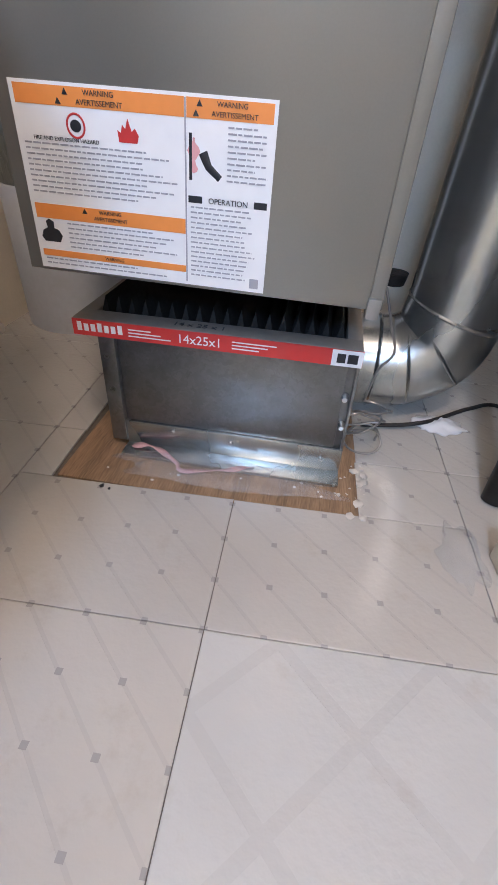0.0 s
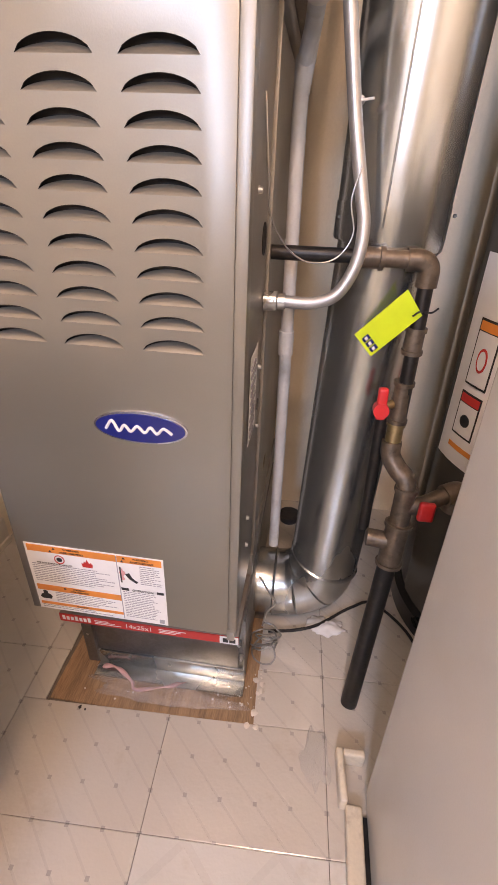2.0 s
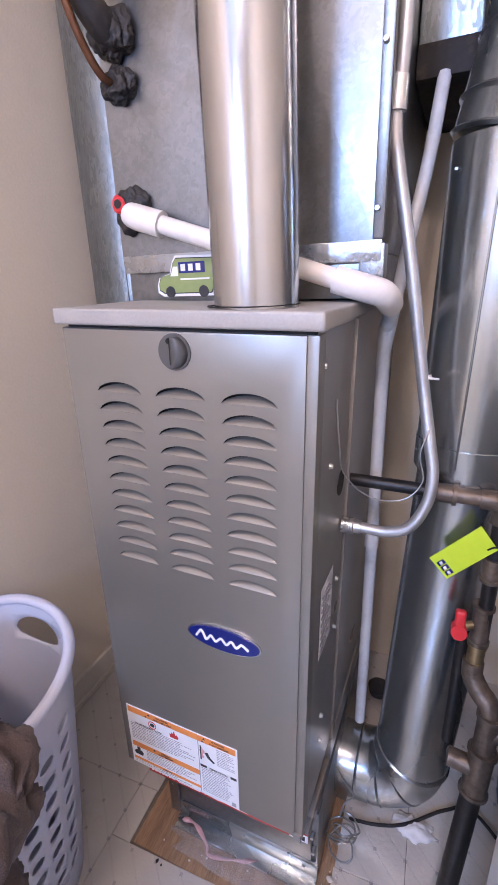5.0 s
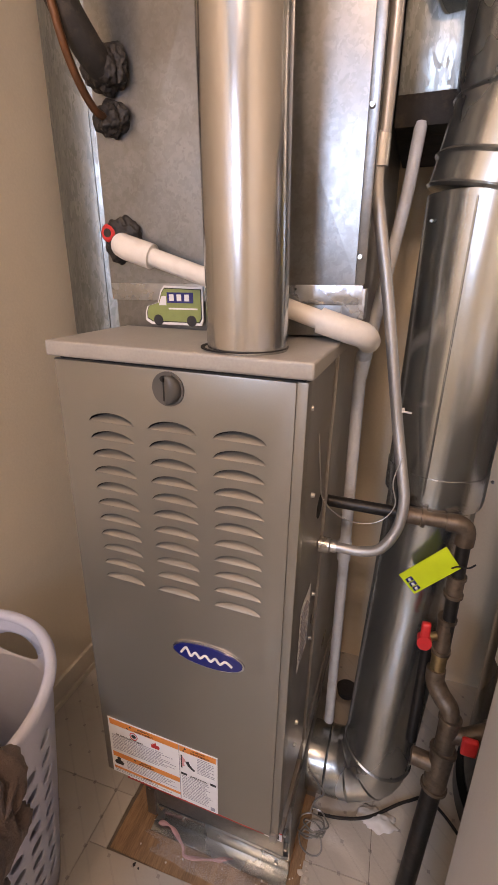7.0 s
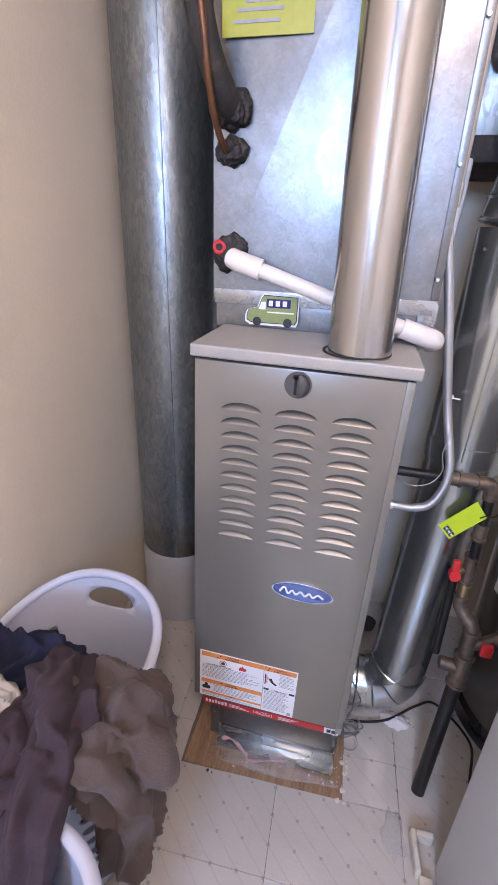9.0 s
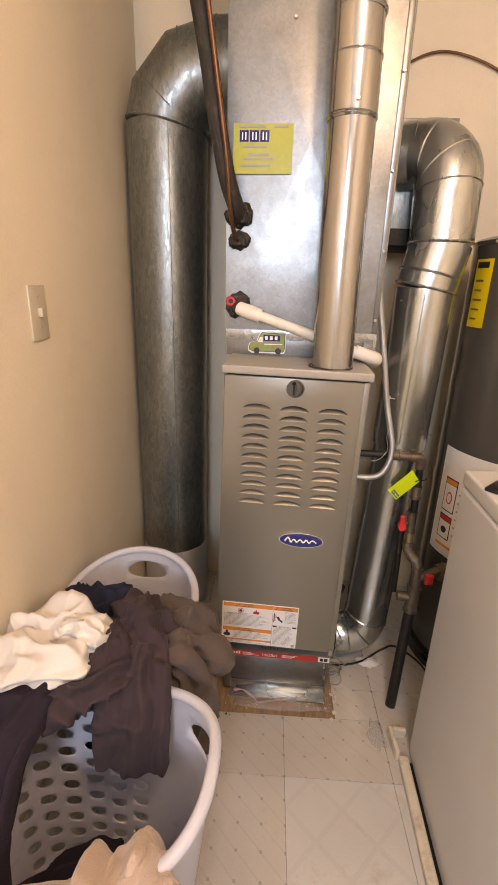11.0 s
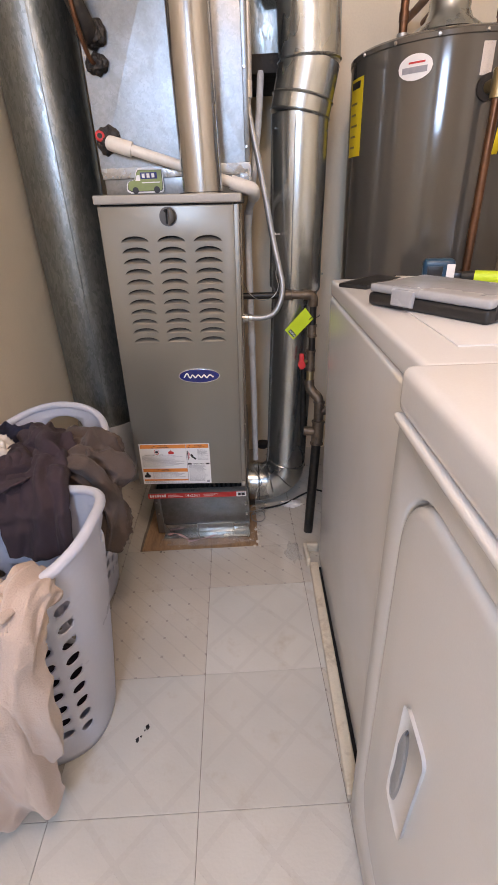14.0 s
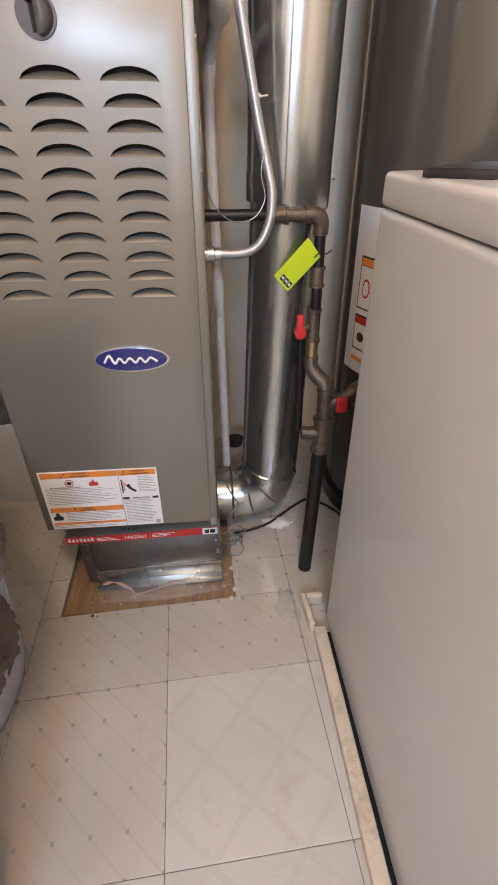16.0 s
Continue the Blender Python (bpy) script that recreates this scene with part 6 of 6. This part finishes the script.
cloth_roll("fold", [(-0.262, -0.335, 0.505), (-0.268, -0.352, 0.555), (-0.278, -0.395, 0.570), (-0.285, -0.440, 0.51), (-0.290, -0.452, 0.41), (-0.300, -0.440, 0.28), (-0.315, -0.425, 0.17)], 0.040, M["cream_cloth"], fleece, 5.2, 0.72, 2, 0.008, crease=1.1)
cloth_roll("cross_fold", [(-0.285, -0.385, 0.570), (-0.32, -0.430, 0.575), (-0.375, -0.488, 0.51), (-0.43, -0.520, 0.42), (-0.49, -0.525, 0.32), (-0.53, -0.51, 0.22)], 0.036, M["cream_cloth"], fleece, 7.7, 0.7, 2, 0.010)
shirt = thing("white_shirt", (-0.57, -0.03, 0.56), "crumpled white cotton shirt heaped on the baskets", "shirt")
cloth_roll("body", [(-0.70, 0.0, 0.585), (-0.62, 0.02, 0.605), (-0.53, 0.015, 0.605), (-0.47, 0.01, 0.58)], 0.060, M["white_cloth"], shirt, 1.3, 0.5, 3, 0.016)
cloth_roll("body_fold", [(-0.70, -0.10, 0.585), (-0.62, -0.075, 0.61), (-0.54, -0.055, 0.605), (-0.48, -0.035, 0.58)], 0.055, M["white_cloth"], shirt, 2.9, 0.5, 4, 0.016)
cloth_roll("sleeve", [(-0.59, -0.01, 0.625), (-0.54, 0.0, 0.632), (-0.50, -0.005, 0.625), (-0.465, -0.02, 0.605)], 0.030, M["white_cloth"], shirt, 4.4, 0.6, 3, 0.012)
navy = thing("navy_shirt", (-0.57, 0.17, 0.50), "navy blue dotted shirt heaped in the basket", "shirt")
cloth_roll("body", [(-0.665, 0.10, 0.515), (-0.60, 0.13, 0.542), (-0.54, 0.14, 0.550), (-0.475, 0.12, 0.520)], 0.056, M["navy_cloth"], navy, 6.1, 0.75, 4, 0.018)
cloth_roll("sleeve", [(-0.61, 0.18, 0.500), (-0.56, 0.18, 0.542), (-0.515, 0.17, 0.540), (-0.46, 0.145, 0.505)], 0.040, M["navy_cloth"], navy, 7.4, 0.7, 3, 0.014)
legs = thing("plum_shirt", (-0.47, 0.05, 0.56), "dark plum shirt bunched between baskets, its front hanging down", "shirt")
cloth_roll("body", [(-0.485, 0.15, 0.555), (-0.44, 0.11, 0.595), (-0.40, 0.05, 0.600), (-0.375, -0.01, 0.575)], 0.048, M["plum_cloth"], legs, 3.3, 0.6, 3, 0.014)
cloth_roll("sleeve", [(-0.40, -0.03, 0.585), (-0.46, -0.065, 0.595), (-0.52, -0.105, 0.575), (-0.555, -0.13, 0.530)], 0.048, M["plum_cloth"], legs, 5.8, 0.6, 3, 0.014)
front = part("shirt_front", bunched_mesh([((-0.435, 0.09, 0.560), X), ((-0.425, 0.04, 0.595), X), ((-0.405, -0.02, 0.602), X), ((-0.390, -0.085, 0.580), X), ((-0.385, -0.120, 0.52), X), ((-0.383, -0.128, 0.43), X)],
                                         0.078, 4.1, folds=2, amp=0.024, taper=0.94, nu=110, nv=120, hem=0.04), M["plum_cloth"], legs, "plum jersey hanging into the basket", sharp=180)
md = front.modifiers.new("thick", "SOLIDIFY")
md.thickness, md.offset = 0.005, 0
hood = thing("brown_hoodie", (-0.378, 0.08, 0.48), "crumpled brown fleece hoodie hanging over the basket rim", "hoodie")
cloth_roll("body", [(-0.448, 0.08, 0.528), (-0.388, 0.09, 0.556), (-0.328, 0.095, 0.556), (-0.283, 0.095, 0.518), (-0.268, 0.09, 0.463)], 0.056, M["brown_cloth"], hood, 8.3, 0.62, 3, 0.018)
cloth_roll("hood", [(-0.418, 0.135, 0.533), (-0.368, 0.145, 0.556), (-0.313, 0.14, 0.546), (-0.276, 0.12, 0.508)], 0.038, M["brown_cloth"], hood, 9.9, 0.65, 2, 0.014)
cloth_roll("sleeve", [(-0.378, 0.05, 0.568), (-0.323, 0.045, 0.553), (-0.290, 0.05, 0.478), (-0.290, 0.05, 0.378), (-0.303, 0.055, 0.288)], 0.048, M["brown_cloth"], hood, 11.2, 0.6, 3, 0.014)
cloth_pile("dark_laundry", (-0.455, -0.22, 0.13), (0.145, 0.10, 0.08), M["black_cloth"], "dark laundry at the bottom of the basket", 8.8, 0.02, 7)
cloth_pile("grey_laundry", (-0.510, 0.13, 0.34), (0.125, 0.12, 0.12), M["plum_cloth"], "dark laundry filling the basket", 9.4, 0.02, 7)

# ---- wire on the far wall ----
lone("wall_cable", tube(smooth_points([(0.13, NY - 0.012, 1.93), (0.20, NY - 0.012, 2.02), (0.32, NY - 0.012, 2.06), (0.48, NY - 0.012, 2.02), (0.62, NY - 0.012, 1.93), (0.75, NY - 0.012, 1.80)]), 0.004, 8), M["copper"], "brown cable strung across the wall", "cable")

# ---- vinyl tiles ----
floor = bpy.data.objects["floor"]
T, ROT, OX, OY = 0.3115, radians(2.3), -0.0685, 0.185
PX0, PX1, PY0, PY1 = -0.334, 0.098, 0.376, 0.64


def tile_mesh(name, x0, x1, y0, y1, mat):
    """A thin tile with softened edges; places are local to the tile's own corner."""
    g, e, z0, z1 = 0.0005, 0.0013, -0.004, 0.0
    bm = bmesh.new()
    low = [bm.verts.new((x, y, z0)) for x, y in ((x0 + g, y0 + g), (x1 - g, y0 + g), (x1 - g, y1 - g), (x0 + g, y1 - g))]
    mid = [bm.verts.new((v.co.x, v.co.y, z1 - 0.0005)) for v in low]
    cx, cy = (x0 + x1) / 2, (y0 + y1) / 2
    hi = [bm.verts.new((v.co.x + (e if v.co.x < cx else -e), v.co.y + (e if v.co.y < cy else -e), z1)) for v in low]
    for a, b in ((low, mid), (mid, hi)):
        for i in range(4):
            bm.faces.new((a[i], a[(i + 1) % 4], b[(i + 1) % 4], b[i]))
    bm.faces.new(hi)
    return to_mesh(name, bm, mat, 20)


full = {}
for key in ("tile_dots", "tile_diamond"):
    full[key] = tile_mesh("tile", 0, T, 0, T, M[key])


def dotted(i, j):
    return j >= 0 or (j == -1 and i < 0) or (j == -2 and i in (-2, 1))


rot3 = Matrix.Rotation(ROT, 3, "Z")
for i in range(-4, 6):
    for j in range(-10, 4):
        key = "tile_dots" if dotted(i, j) else "tile_diamond"
        o = Vector((OX, OY, 0)) + rot3 @ Vector((i * T, j * T, 0))
        # tiles along the walls are cut to end under them
        cx0, cx1 = max(0.0, WX - 0.05 - o.x), min(T, EX + 0.05 - o.x)
        cy0, cy1 = max(0.0, SY - 0.05 - o.y), min(T, NY + 0.05 - o.y)
        if cx1 - cx0 < 0.02 or cy1 - cy0 < 0.02:
            continue
        whole = cx1 - cx0 == T and cy1 - cy0 == T
        pieces = [(full[key] if whole else tile_mesh("tile", cx0, cx1, cy0, cy1, M[key]), o)]
        # tiles torn out in front of the furnace: rows are cut back to the plywood
        if j == 0 and i in (-1, 0):
            cut = 0.376 - OY
            pieces = [(tile_mesh("tile", 0, T, 0, cut + (0.005 if i else 0.004), M[key]), o)]
            if i == -1:
                pieces.append((tile_mesh("tile", 0, 0.048, cut + 0.005, T, M[key]), o))
            else:
                pieces.append((tile_mesh("tile", 0.170, T, cut + 0.004, T, M[key]), o))
        elif j == 1 and i in (-1, 0):
            pieces = [(tile_mesh("tile", 0, 0.05, 0, T, M[key]), o)] if i == -1 else [(tile_mesh("tile", 0.172, T, 0, T, M[key]), o)]
        for me, at in pieces:
            ob = new("tile", me)
            ob.parent = floor
            ob.matrix_parent_inverse = Matrix.Translation(-floor.location)
            ob.location = at
            ob.rotation_euler = (0, 0, ROT)
